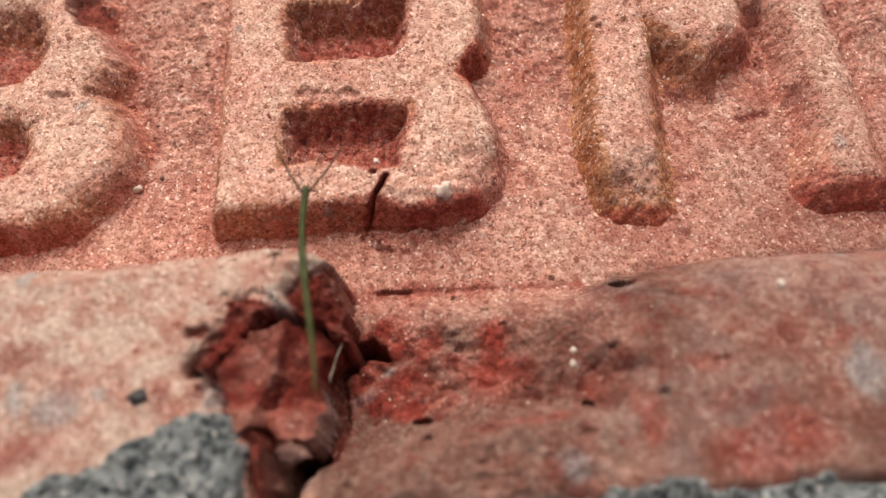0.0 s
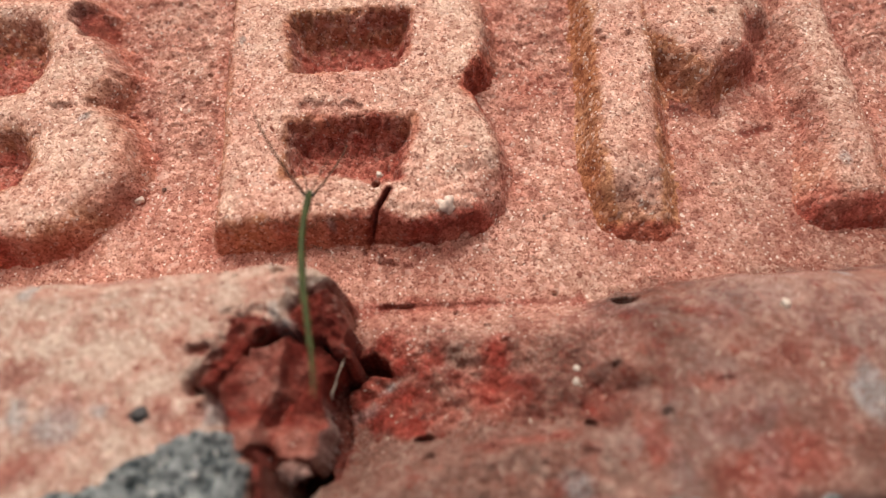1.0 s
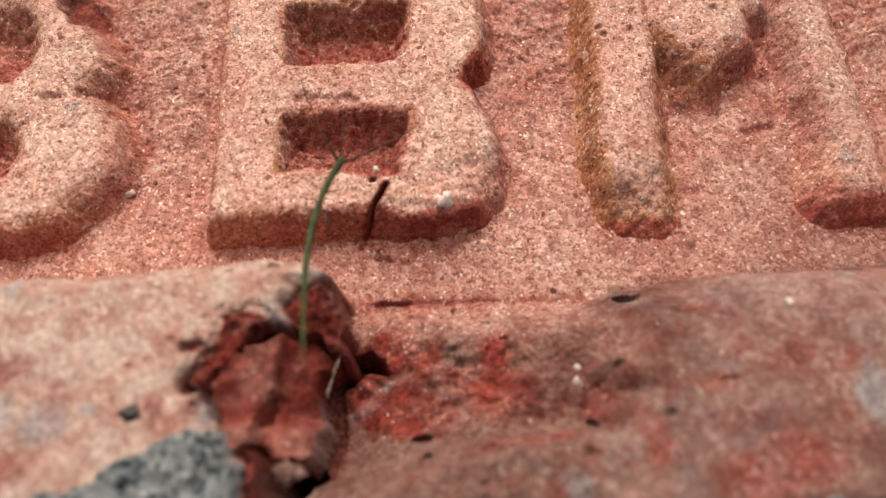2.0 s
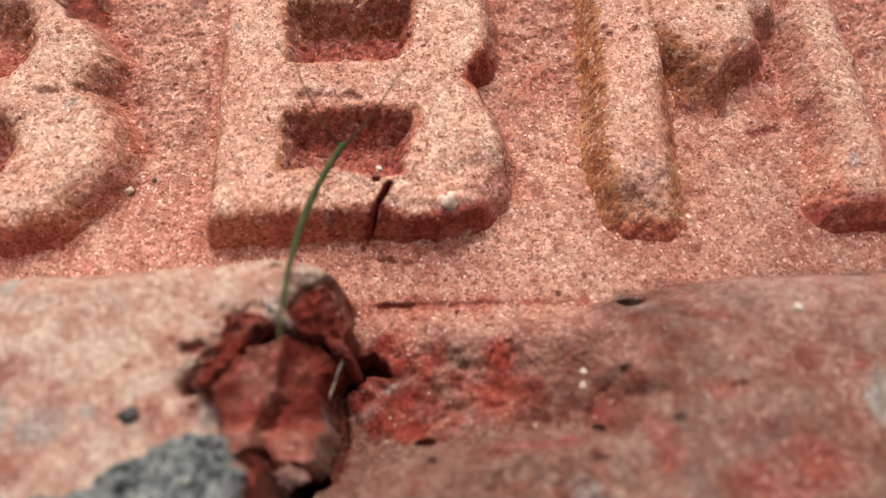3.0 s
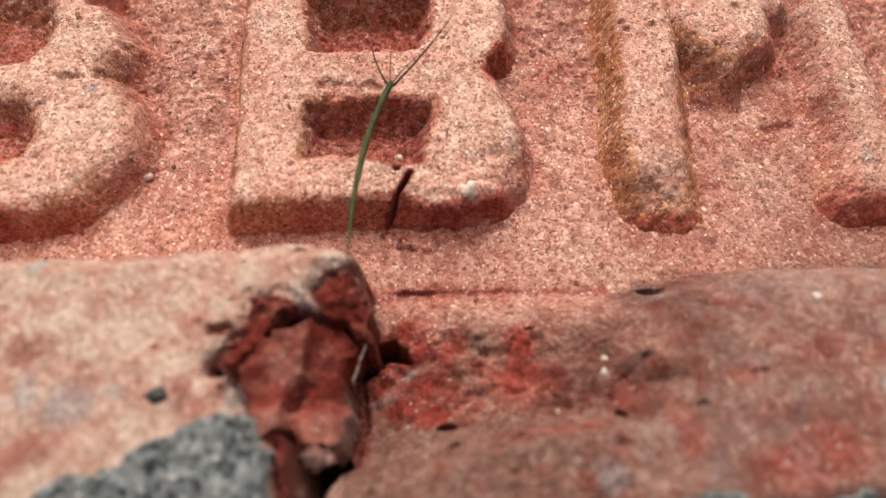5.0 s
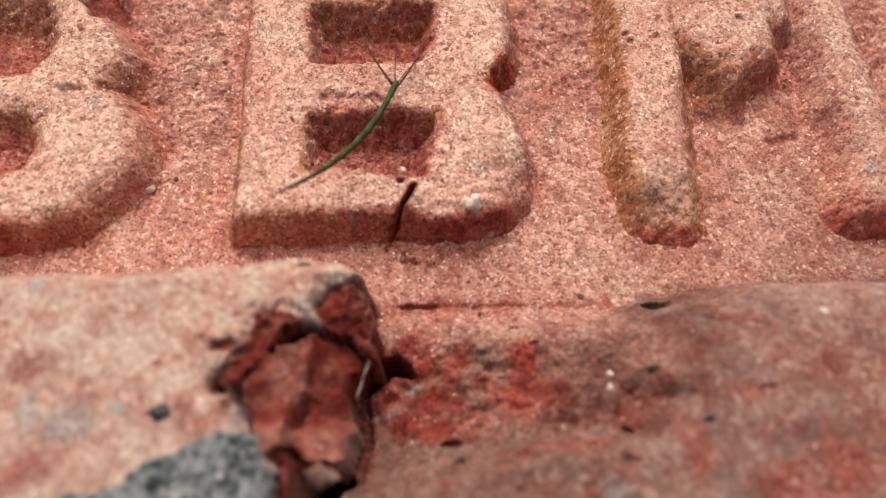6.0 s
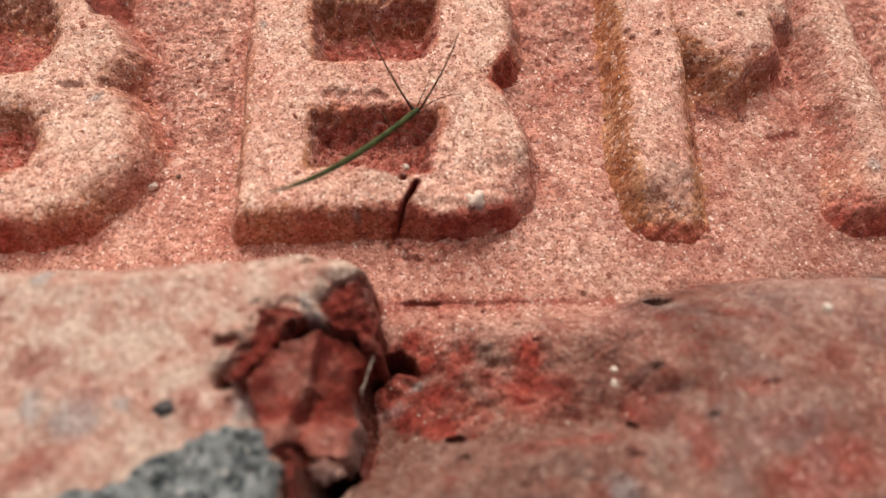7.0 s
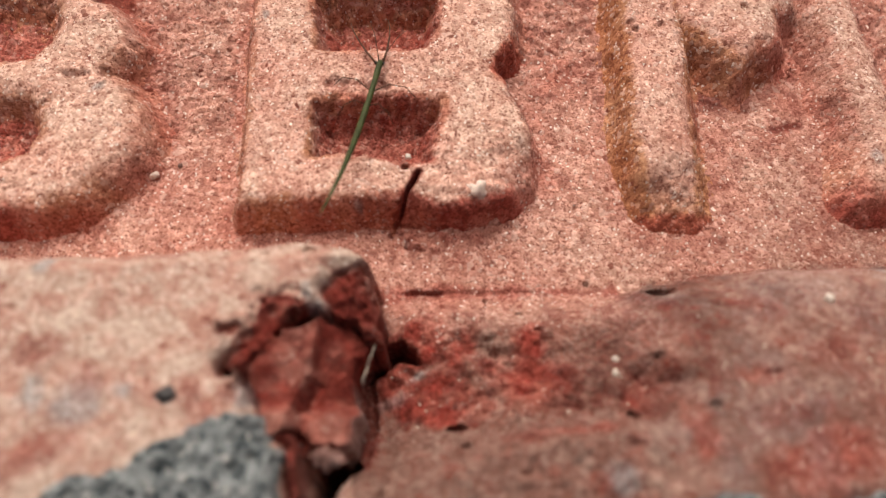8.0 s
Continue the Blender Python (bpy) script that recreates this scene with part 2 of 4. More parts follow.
WINDOWS = [[(-12.8, 4.0), (-12.9, 9.3), (-7.0, 9.2), (-1.9, 8.9), (-2.5, 6.4), (-3.2, 3.3), (-5.4, 3.0), (-8.5, 3.8)], [(-12.6, 14.8), (-12.8, 21.4), (-1.9, 21.2), (-1.9, 17.5), (-3.2, 14.8)],
           [(-46, 4.6), (-46, 10.2), (-37.6, 10.2), (-36.5, 9.2), (-36.1, 7.5), (-36.8, 5.8), (-38.4, 4.6)], [(-46, 15.4), (-46, 22.6), (-37.6, 22.6), (-36.7, 21.0), (-36.4, 18.4), (-38.0, 15.4)]]


def counters(x, y):
    """Signed distance to the four windows of the two letters B."""
    return np.minimum.reduce([polygon(x, y, w) for w in WINDOWS]) + 0.12


def letter_b(corners):
    def shape(x, y):
        return np.maximum(polygon(x, y, corners), -counters(x, y))
    return shape


def letter_m(x, y):
    return np.minimum.reduce([polygon(x, y, M_LEFT), polygon(x, y, M_VEE), polygon(x, y, M_RIGHT)])


def letters(x, y):
    return np.minimum.reduce([letter_b(B_LEFT)(x, y), letter_b(B_RIGHT)(x, y), letter_m(x, y)])


def spread(mask_of, x, y):
    """Largest of several soft blots: each a centre, two half-axes, a turn and a seed."""
    found = np.zeros(x.shape)
    for px, py, rx, ry, turn, seed in mask_of:
        r = min(rx, ry)
        found = np.maximum(found, 1 - step(ellipse(x, y, px, py, rx, ry, turn) + 0.5 * r * rough(x, y, 0.9 * r + 0.8, 4, seed), -0.6 * r, 0.5 * r))
    return found


def flake_top(x, y):
    """Height of the loose flake's upper side, and where its sloping facet lies."""
    side = x - np.interp(y, [-22, -18.1, -16.1, -13.8, -12.2], [-13.0, -12.3, -11.6, -11.4, -11.2]) + 0.15 * rough(x, y, 1.2, 2, 813)
    left = 8.55 + 0.1 * (y + 15.2) + 0.12 * (-12.5 - x)
    right = 7.6 - 1.05 * np.maximum(side, 0) + 0.12 * (y + 15) + 0.35 * rough(x, y, 2.2, 3, 815)
    fold = step(side, -0.15, 0.4)
    top = np.maximum(left * (1 - fold) + right * fold, 0)
    bulb = 7.5 - 0.9 * np.maximum(x + 9.6, 0) - 0.25 * np.maximum(-11.5 - x, 0) + 0.12 * np.maximum(-19.4 - y, 0)
    top = top + (bulb - top) * step(-y, 17.2, 19.0) * step(x, -12.9, -11.6)
    wing = step(-y, 18.0, 18.8) * (1 - step(x, -13.2, -12.4))
    return top + wing * 0.9, fold


def brick_surface(x, y):
    """Height, and the masks of the weathering, all over the brick's upper side."""
    wob = rough(x, y, 5.0, 3, 11)
    fine = rough(x, y, 1.6, 4, 13)
    # the frog's floor, a little lower along the rim
    z = 0.1 - 0.8 * np.exp(-(((y + 5.0) / 2.9) ** 2)) + 0.1 * wob
    # the broken stretch of rim: a shallow bowl that climbs outward and to the whole rim
    out = np.maximum(-7.6 - y + 0.3 * wob, 0)
    out = out * out / (out + 0.8)
    lift = np.interp(x, [-9, -7, -5, -2.6, 1, 3, 7, 10, 14], [1.0, 0.0, 1.5, 2.6, 4.3, 4.9, 6.0, 7.2, 8.6])
    bowl = lift * (1 - np.exp(-out / 5.0)) + (0.55 * rough(x, y, 3.2, 4, 41) + 0.25 * rough(x, y, 1.2, 3, 43)) * step(out, 0.6, 3.0)
    dish = 1 - step(ellipse(x, y, -0.5, -15.0, 6.2, 3.4) + 0.8 * rough(x, y, 2.6, 3, 45), -1.6, 0.8)
    bowl = bowl - 0.6 * dish
    strip = np.interp(x, [-10, -7.7, -1.7, 0.3, 4.4, 9.7, 12], [-19.2, -18.7, -18.7, -19.0, -18.2, -18.9, -19.5]) - y + 0.35 * fine
    bank = np.minimum(bowl + 1.2 * np.maximum(strip, 0), 7.6 + 0.1 * np.maximum(x, 0) + 0.12 * rough(x, y, 3.0, 3, 47))
    bowl = np.where(strip > -0.1, np.maximum(bowl, bank), bowl)
    # the whole rim beyond it, with a sloping inner bank
    line = np.interp(x, [8, 11, 14, 17, 22, 60], [-8.2, -8.0, -7.3, -6.5, -6.1, -6.1])
    reach = line - y + 0.35 * wob
    deep = np.maximum(reach, 0)
    whole = (9.75 - 0.03 * (x - 14) + 0.16 * rough(x, y, 7.0, 3, 23) + 0.06 * rough(x, y, 1.8, 3, 25)) * (1 - np.exp(-((deep / np.interp(x, [11, 15, 20, 26], [4.6, 4.2, 3.5, 3.2])) ** 1.25)))
    join = step(x + 0.5 * rough(x, y, 3.0, 3, 31) - 0.6 * step(-y, 14.5, 17) + 1.6 * step(-y, 19, 21), 8.6, 14.2)
    z = np.where(out > 0, np.maximum(z, bowl * (1 - join) + whole * join), np.maximum(z, whole * join))
    # the ledge below the beak
    ledge = polygon(x, y, SHELF) + 0.3 * rough(x, y, 1.2, 4, 51)
    rung = np.where(x > -10.4, 8.0 - 0.7 * (x + 10.4), 8.4 - 0.25 * (x + 12)) - 0.25 * np.maximum(-y - 10.5, 0) * step(x, -11, -10) + 0.5 * rough(x, y, 1.6, 4, 53) + 0.25 * np.abs(rough(x, y, 0.8, 3, 54))
    on_ledge = step(-ledge, -0.25, 0.3)
    z = np.maximum(z, rung * on_ledge)
    # the whole rim with its lip and beak
    torn = step(-y, 8.0, 9.0) * step(x, -30, -20)
    d = polygon(x, y, RIM_LEFT) + (0.10 + 0.12 * torn) * rough(x, y, 1.0, 4, 55) + 0.15 * (1 - torn) * wob
    top = 9.35 + 0.07 * np.clip(-7 - y, 0, 14) + 0.2 * rough(x, y, 9.0, 3, 21) + 0.07 * rough(x, y, 1.9, 3, 27)
    rise = 0.86 * step(-d, -0.2 - 0.7 * (1 - torn), 0.35) + 0.14 * step(-d, -0.1, 1.2 + 0.8 * (1 - torn))
    on_rim = step(-d, -0.1, 0.3)
    z = np.maximum(z, top * rise)
    # the three other rims, out of sight
    rest = np.maximum.reduce([y - 58.0, -92.0 - x, x - 84.0]) + 0.4 * wob
    z = np.maximum(z, 9.6 * step(rest, -1.7, 0.6))
    # the torn bed on which the flake leans
    bed = step(0.8 - polygon(x, y, FLAKE) + 0.3 * fine, -0.2, 0.3) * (1 - step(x, -9.4, -8.8))
    split = np.minimum(stroke(x, y, -14.9, -14.5, -13.4, -12.9), stroke(x, y, -13.4, -12.9, -11.0, -11.7)) + 0.2 * rough(x, y, 1.0, 3, 65)
    z = np.maximum(z, (flake_top(x, y)[0] - 0.7 - 3.8 * (1 - step(split, 0.15, 0.55)) + 0.35 * rough(x, y, 0.9, 3, 63)) * bed)
    # thin upright splinter beside the hole under the flake
    splinter = polygon(x, y, [(-12.8, -20.0), (-12.2, -20.0), (-11.9, -22.2), (-11.7, -28), (-12.8, -28)]) + 0.12 * rough(x, y, 1.1, 3, 57)
    on_splinter = step(-splinter, -0.2, 0.25)
    z = np.maximum(z, (10.2 + 0.6 * fine + 0.35 * rough(x, y, 0.7, 3, 58) - 0.12 * np.maximum(-21 - y, 0)) * on_splinter)
    # rounded outer edges
    edge = np.minimum.reduce([x - X0, X1 - x, y - Y0, Y1 - y]) + 0.5 * wob
    z = z - 2.2 * (1 - step(edge, -0.5, 2.4)) ** 2
    # holes
    hole = polygon(x, y, [(-11.5, -20.2), (-9.2, -19.8), (-8.9, -21.0), (-9.6, -22.0), (-10.2, -23.5), (-10.4, -25.0), (-11.6, -25.0), (-11.9, -22)]) + 0.28 * rough(x, y, 1.2, 3, 61)
    sink = 1 - step(hole, -0.45, 0.2)
    z = z - (z + 14) * sink * (1 - on_splinter)
    den = polygon(x, y, [(-6.9, -11.9), (-5.6, -11.6), (-4.7, -12.4), (-4.2, -13.5), (-5.4, -13.2), (-6.2, -13.3), (-7.0, -13.9), (-8.2, -14.4), (-8.0, -13.4), (-7.0, -13.2)]) + 0.22 * rough(x, y, 1.1, 3, 62)
    z = z - (z + 4) * (1 - step(den, -0.45, 0.2))
    hole = np.minimum(hole, den)
    crevice = np.minimum(stroke(x, y, -8.3, -14.4, -8.1, -17.0), stroke(x, y, -8.1, -17.0, -8.4, -20.4)) + 0.3 * rough(x, y, 1.2, 3, 64)
    z = z - 1.1 * (1 - step(crevice, 0.1, 0.8)) * (1 - sink)
    # gouges and pits
    gouge = np.minimum(stroke(x, y, -16.9, -15.8, -15.6, -13.9), stroke(x, y, -17.3, -13.2, -16.5, -13.1) + 0.1) + 0.3 * rough(x, y, 1.1, 3, 59)
    z = z - 0.9 * (1 - step(gouge, 0.1, 0.55)) * (z > 4)
    seam = np.abs(y - np.interp(x, [-8, -5.6, -2.3, 0.4, 3.7, 8.3, 12], [-7.6, -7.45, -7.35, -7.6, -7.55, -7.65, -7.8])) + 0.2 * rough(x, y, 2.0, 3, 71) + 5 * step(x, 11.5, 12.5) + 5 * step(-x, 7.6, 8.2)
    z = z - 0.2 * (1 - step(seam, 0.0, 0.3)) * step(waves(x, y, 3.5, 73), -0.3, 0.3)
    slit = stroke(x, y, -5.4, -7.45, -2.5, -7.35) + 0.22 * rough(x, y, 0.8, 3, 69)
    z = z - 0.4 * (1 - step(slit, 0.0, 0.3))
    cavity = polygon(x, y, [(9.3, -16.3), (11.0, -15.5), (12.2, -16.3), (13.4, -17.3), (12.2, -18.0), (10.4, -19.3), (9.3, -19.2)]) + 0.4 * rough(x, y, 1.5, 3, 87)
    z = z - 0.8 * (1 - step(cavity, -1.0, 0.8)) - 0.6 * (1 - step(ellipse(x, y, 12.6, -17.3, 1.0, 0.6, -10) + 0.2 * fine, -0.5, 0.3))
    for px, py, rx, ry, deep_by in ((14.5, -9.0, 1.1, 0.75, 2.8), (9.2, 0.0, 0.2, 0.2, 0.5), (9.3, -7.0, 0.26, 0.22, 0.7), (9.6, -19.2, 0.5, 0.3, 1.0), (14.2, -19.3, 0.4, 0.35, 0.6), (-2.0, -18.8, 0.75, 0.3, 1.3),
                                    (-11.9, -7.3, 0.5, 0.35, 0.5), (-15.0, -7.5, 0.35, 0.25, 0.3), (-1.6, -20.6, 0.4, 0.35, 0.7), (11.9, -15.3, 0.35, 0.35, 0.6), (-21.3, 17.7, 0.3, 0.3, 0.7),
                                    (0.9, -8.4, 0.3, 0.4, 0.6), (3.4, -10.0, 0.35, 0.3, 0.5), (1.0, -13.3, 0.5, 0.35, 0.6), (4.6, -11.6, 0.6, 0.3, 0.6), (18.3, -17.4, 0.8, 0.3, 0.3), (33.7, 17.3, 0.9, 0.6, 1.0)):
        z = z - deep_by * (1 - step(np.hypot((x - px) / rx, (y - py) / ry) + 0.3 * rough(x, y, 0.9, 2, 75), 0.5, 1.1))
    fissure = np.minimum(stroke(x, y, 6.2, 20.0, 9.4, 19.2), stroke(x, y, 9.4, 19.2, 12.4, 19.2)) + 0.6 * rough(x, y, 1.2, 3, 77)
    z = z - 0.22 * (1 - step(fissure, 0.0, 0.4))
    spot = ellipse(x, y, 29.6, 7.8, 1.5, 0.4, 8) + 0.2 * rough(x, y, 0.9, 2, 79)
    z = z - 0.3 * (1 - step(spot, -0.4, 0.3))
    crack = np.minimum.reduce([stroke(x, y, -6.0, -1.2, -6.5, -2.2), stroke(x, y, -5.7, -2.0, -4.8, -3.3), stroke(x, y, -4.8, -3.3, -3.4, -3.7)]) + 0.3 * rough(x, y, 0.9, 3, 83)
    z = z - 0.4 * (1 - step(crack, 0.0, 0.2))
    # a slump of clay at the foot of the cracked letter
    slump = 1 - step(ellipse(x, y, -0.9, -2.1, 4.6, 1.3, 8) + 0.6 * rough(x, y, 1.3, 3, 81), -0.9, 0.4)
    z = z + slump * (0.45 + 0.3 * rough(x, y, 0.9, 3, 82))
    # the letters' windows: pitted floors, a crevice along the far wall
    well = counters(x, y)
    pitted = 1 - step(well, -0.6, 0.3)
    z = z - pitted * (0.3 * np.clip(rough(x, y, 0.6, 3, 127), 0, 1) + 0.5 * (1 - step(np.abs(well + 1.0) + 0.2 * rough(x, y, 0.8, 3, 129), 0.1, 0.5)) * (np.abs(y - 8.2) < 1.2))
    # sand
    smooth_rim = np.clip(on_rim + join * step(deep, 0.8, 2.5) + 0.6 * step(strip, 0, 1), 0, 1)
    raw = np.clip(step(out + 0.4 * fine, 0.0, 2.2) * (1 - join) * step(x, -9, -7) + on_ledge * (1 - on_rim), 0, 1)
    dome, who = grains(x, y, 0.36, 101)
    dome2, who2 = grains(x, y, 0.95, 111)
    sand = 0.10 * (dome * (0.3 + who) - 0.6) + 0.10 * dome2 * (who2 > 0.92) + 0.03 * rough(x, y, 1.3, 3, 121)
    pit = (1 - step(waves(x, y, 0.6, 141), -0.95, -0.8)) * 0.2
    coarse_far = np.maximum(step(y, 6, 18), 0.8 * step(y, 4, 10) * step(-x, 19, 22))
    z = z + sand * (1 - 0.5 * smooth_rim + 0.4 * coarse_far) - pit * (1 - 0.4 * smooth_rim) + raw * 0.2 * rough(x, y, 0.9, 3, 151) + coarse_far * (1 - smooth_rim) * (0.16 * rough(x, y, 0.8, 3, 123) - 0.22 * step(rough(x, y, 0.55, 2, 125), 0.75, 1.1))
    # masks: raw broken clay, red clay with painted shade, buff dust, grey smears, dark brown tone, tight skin
    film = join * step(reach + 0.5 * fine, -0.8, 1.4)
    strip_on = step(strip, -0.2, 0.4) * (1 - join) * step(x, -9.4, -8.8)
    dusty = np.clip(0.8 + 0.6 * rough(x, y, 5.5, 4, 171), 0, 1)
    mott = rough(x, y, 2.2, 5, 161)
    inner = np.clip(raw * (1 - step(strip, -0.3, 0.3)), 0, 1)
    red = spread(((-3.6, -12.0, 2.4, 1.5, -20, 301), (-5.0, -15.4, 2.2, 1.6, 0, 303), (-1.0, -17.2, 3.4, 1.5, 5, 305), (3.2, -15.3, 2.2, 2.0, 30, 307), (-6.4, -14.6, 2.2, 2.6, 0, 308), (10.6, -17.4, 1.5, 1.9, -25, 309), (3.8, -12.8, 1.2, 1.6, 0, 311)), x, y)
    broken = inner * np.clip(0.12 + 0.72 * red + 0.55 * mott, 0, 1)
    broken = np.maximum(broken, on_ledge * (1 - on_rim) * np.clip(0.9 + 0.3 * mott - 0.55 * step(x + 0.4 * fine, -8.0, -7.1), 0, 1))
    fresh = torn * step(d, -0.55, -0.1) * step(z, 2, 4) * step(x, -18.6, -17.8) * (1 - step(strip, -0.5, 0.5) * (x > -9.5))
    broken = np.maximum(broken, 0.9 * fresh * step(-d, -0.6, -0.2))
    broken = np.maximum(broken, 0.95 * np.maximum(on_splinter, bed * (1 - on_rim)))
    broken = np.maximum(broken, 0.85 * (1 - step(hole + 0.3 * wob, 0.3, 1.0)) * (1 - step(strip, 0, 1)))
    broken = np.maximum(broken, 0.8 * (1 - step(crevice, 0.5, 1.3)))
    broken = np.maximum(broken, 0.8 * (1 - step(gouge, 0.2, 0.6)) * on_rim)
    broken = np.maximum(broken, 0.45 * (1 - step(seam, 0.1, 0.9)))
    broken = np.maximum(broken, 0.8 * (1 - step(slit, 0.2, 0.6)))
    broken = np.maximum(broken, 0.8 * (1 - step(spot, -0.1, 0.3)))
    broken = np.maximum(broken, 0.45 * (1 - step(fissure, 0.1, 0.7)))
    broken = np.maximum(broken, 0.6 * (1 - step(crack, 0.1, 0.4)))
    patch = spread(((-28.6, -14.0, 1.6, 1.0, 15, 191), (-27.0, -20.4, 2.4, 1.3, 10, 193), (-25.0, -17.0, 0.9, 1.2, 0, 194), (-18.6, -17.6, 1.1, 1.4, 20, 195), (-16.5, -17.4, 0.8, 0.8, 0, 197), (-22.0, -7.4, 3.4, 0.45, 3, 199)), x, y)
    ruddy = spread(((21.2, -22.6, 3.9, 2.0, 20, 201), (17.8, -17.4, 1.7, 0.6, 0, 203), (6.0, -20.0, 2.0, 0.4, 0, 205), (13.0, -21.0, 0.8, 1.4, 0, 207)), x, y)
    broken = np.maximum(broken, 0.55 * patch * on_rim * np.clip(0.8 + 0.5 * mott, 0, 1))
    broken = np.maximum(broken, 0.6 * ruddy * np.clip(1.0 + 0.3 * mott, 0, 1))
    broken = np.maximum(broken, 0.5 * (1 - step(cavity, -0.5, 0.6)) * np.clip(0.8 + mott, 0, 1))
    broken = np.maximum(broken, 0.5 * np.maximum(film, strip_on) * np.clip(1.5 * rough(x, y, 1.9, 4, 235) - 0.45, 0, 1))
    # dark red flecks in the windows deepen their shade
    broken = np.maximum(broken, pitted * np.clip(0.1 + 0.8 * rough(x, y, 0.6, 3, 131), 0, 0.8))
    # faint dark red round the letters' feet: contact shade put into the colour
    foot = (1 - step(np.abs(letters(x, y)) + 0.5 * wob, 0.8, 2.6))
    broken = np.maximum(broken, 0.16 * foot * (1 - smooth_rim))
    # pitted dark red blots; those round the M's vee also paint in its shade
    dark_pits = spread(((24.6, 11.0, 3.0, 1.8, -15, 97), (21.8, 13.4, 1.0, 2.4, 0, 99), (31.6, 14.6, 1.6, 1.6, 0, 100), (-29.0, 13.2, 2.6, 1.2, -10, 103), (-32.6, 22.6, 2.0, 1.6, 0, 105)), x, y)
    broken = np.maximum(broken, 0.75 * dark_pits)
    z = z - 0.35 * dark_pits * np.clip(0.3 + rough(x, y, 0.8, 3, 98), 0, 1)
    broken = np.maximum(broken, (1 - smooth_rim) * step(y, -6, -3) * np.clip(0.1 + 0.1 * coarse_far + 0.32 * rough(x, y, 1.4, 4, 233), 0, 0.5))
    dust = on_rim * dusty * (1 - 0.9 * patch) * (1 - fresh)
    dust = np.maximum(dust, (1 - smooth_rim) * np.clip(0.25 + 0.4 * rough(x, y, 7.0, 4, 181), 0, 1) * step(letters(x, y), 0.8, 3.0))
    grey = spread(((-29.6, -8.4, 0.6, 1.0, 0, 211), (-25.6, -18.0, 1.2, 1.5, 0, 213), (-22.6, -17.2, 0.8, 0.7, 0, 215), (-15.4, -17.6, 0.6, 1.2, -20, 216), (-28.4, -17.4, 0.8, 1.2, 0, 217), (-11.9, -10.9, 0.45, 0.8, 15, 219),
                   (-11.3, -11.6, 0.6, 0.5, 0, 220), (27.2, -18.8, 1.2, 1.7, 20, 221), (7.6, -23.6, 1.2, 0.9, 0, 223), (30.6, -8.4, 0.5, 0.9, 0, 225), (-6.3, -16.2, 0.9, 0.6, 20, 226), (-4.4, -14.2, 0.8, 0.35, 25, 227)), x, y)
    grey = np.maximum(grey, 0.3 * film * np.clip(0.1 + rough(x, y, 3.0, 4, 231), 0, 1))
    # dark brown: weathered film on the right rim, paler at its far right
    dark_brown = film * np.clip(0.82 - 0.34 * step(x, 16, 26) * (1 - step(-y, 18, 22)) + 0.2 * rough(x, y, 4.0, 3, 241), 0, 1)
    dark_brown = np.maximum(dark_brown, 0.74 * strip_on)
    # the bowl, browner the farther out it lies
    dark_brown = np.maximum(dark_brown, inner * np.clip(0.74 + 0.2 * mott, 0, 1) * (0.45 + 0.55 * step(out, 1.5, 5.0)))
    dark_brown = np.maximum(dark_brown, 0.72 * step(out, 1.5, 4.0) * step(x, -9, -7) * (1 - on_ledge) * np.clip(1 + 0.2 * mott, 0, 1))
    # the floor, a little browner to the right and along the near rim
    dark_brown = dark_brown * (1 - 0.2 * ruddy) * (1 - 0.45 * red * inner * (1 - step(x, 6, 9))) + (1 - smooth_rim) * (0.10 * step(x, 4, 20) + 0.24 * step(x, 20, 32) * step(-y, -12, 0) + 0.06 * coarse_far + 0.2 * (1 - step(y + 0.5 * wob, -7, -1)) * step(x, -12, -4))
    skin = np.clip(smooth_rim - 0.6 * film, 0, 1) * (1 - 0.9 * broken)
    # red clay; the window floors are reddened all over to paint their shade
    red_and_shade = np.clip(0.6 * (1 - step(well, -0.5, 0.5)) + 0.35 * (1 - step(seam + 0.4 * fine, 0.1, 1.0)) + 0.1 * on_ledge * (1 - on_rim) + (0.4 - 0.25 * step(x, 6, 9)) * red * inner + 0.25 * ruddy * np.clip(0.8 + 0.4 * mott, 0, 1) + slump * np.clip(0.25 + rough(x, y, 1.2, 3, 85), 0, 0.5), 0, 0.8)
    return z, {"broken": np.clip(broken, 0, 1), "dust": np.clip(dust, 0, 1), "grey": 0.75 * grey * (1 - 0.6 * broken), "dark_brown": np.clip(dark_brown, 0, 1), "ochre": 0 * x, "red_and_shade": red_and_shade, "rim": skin}


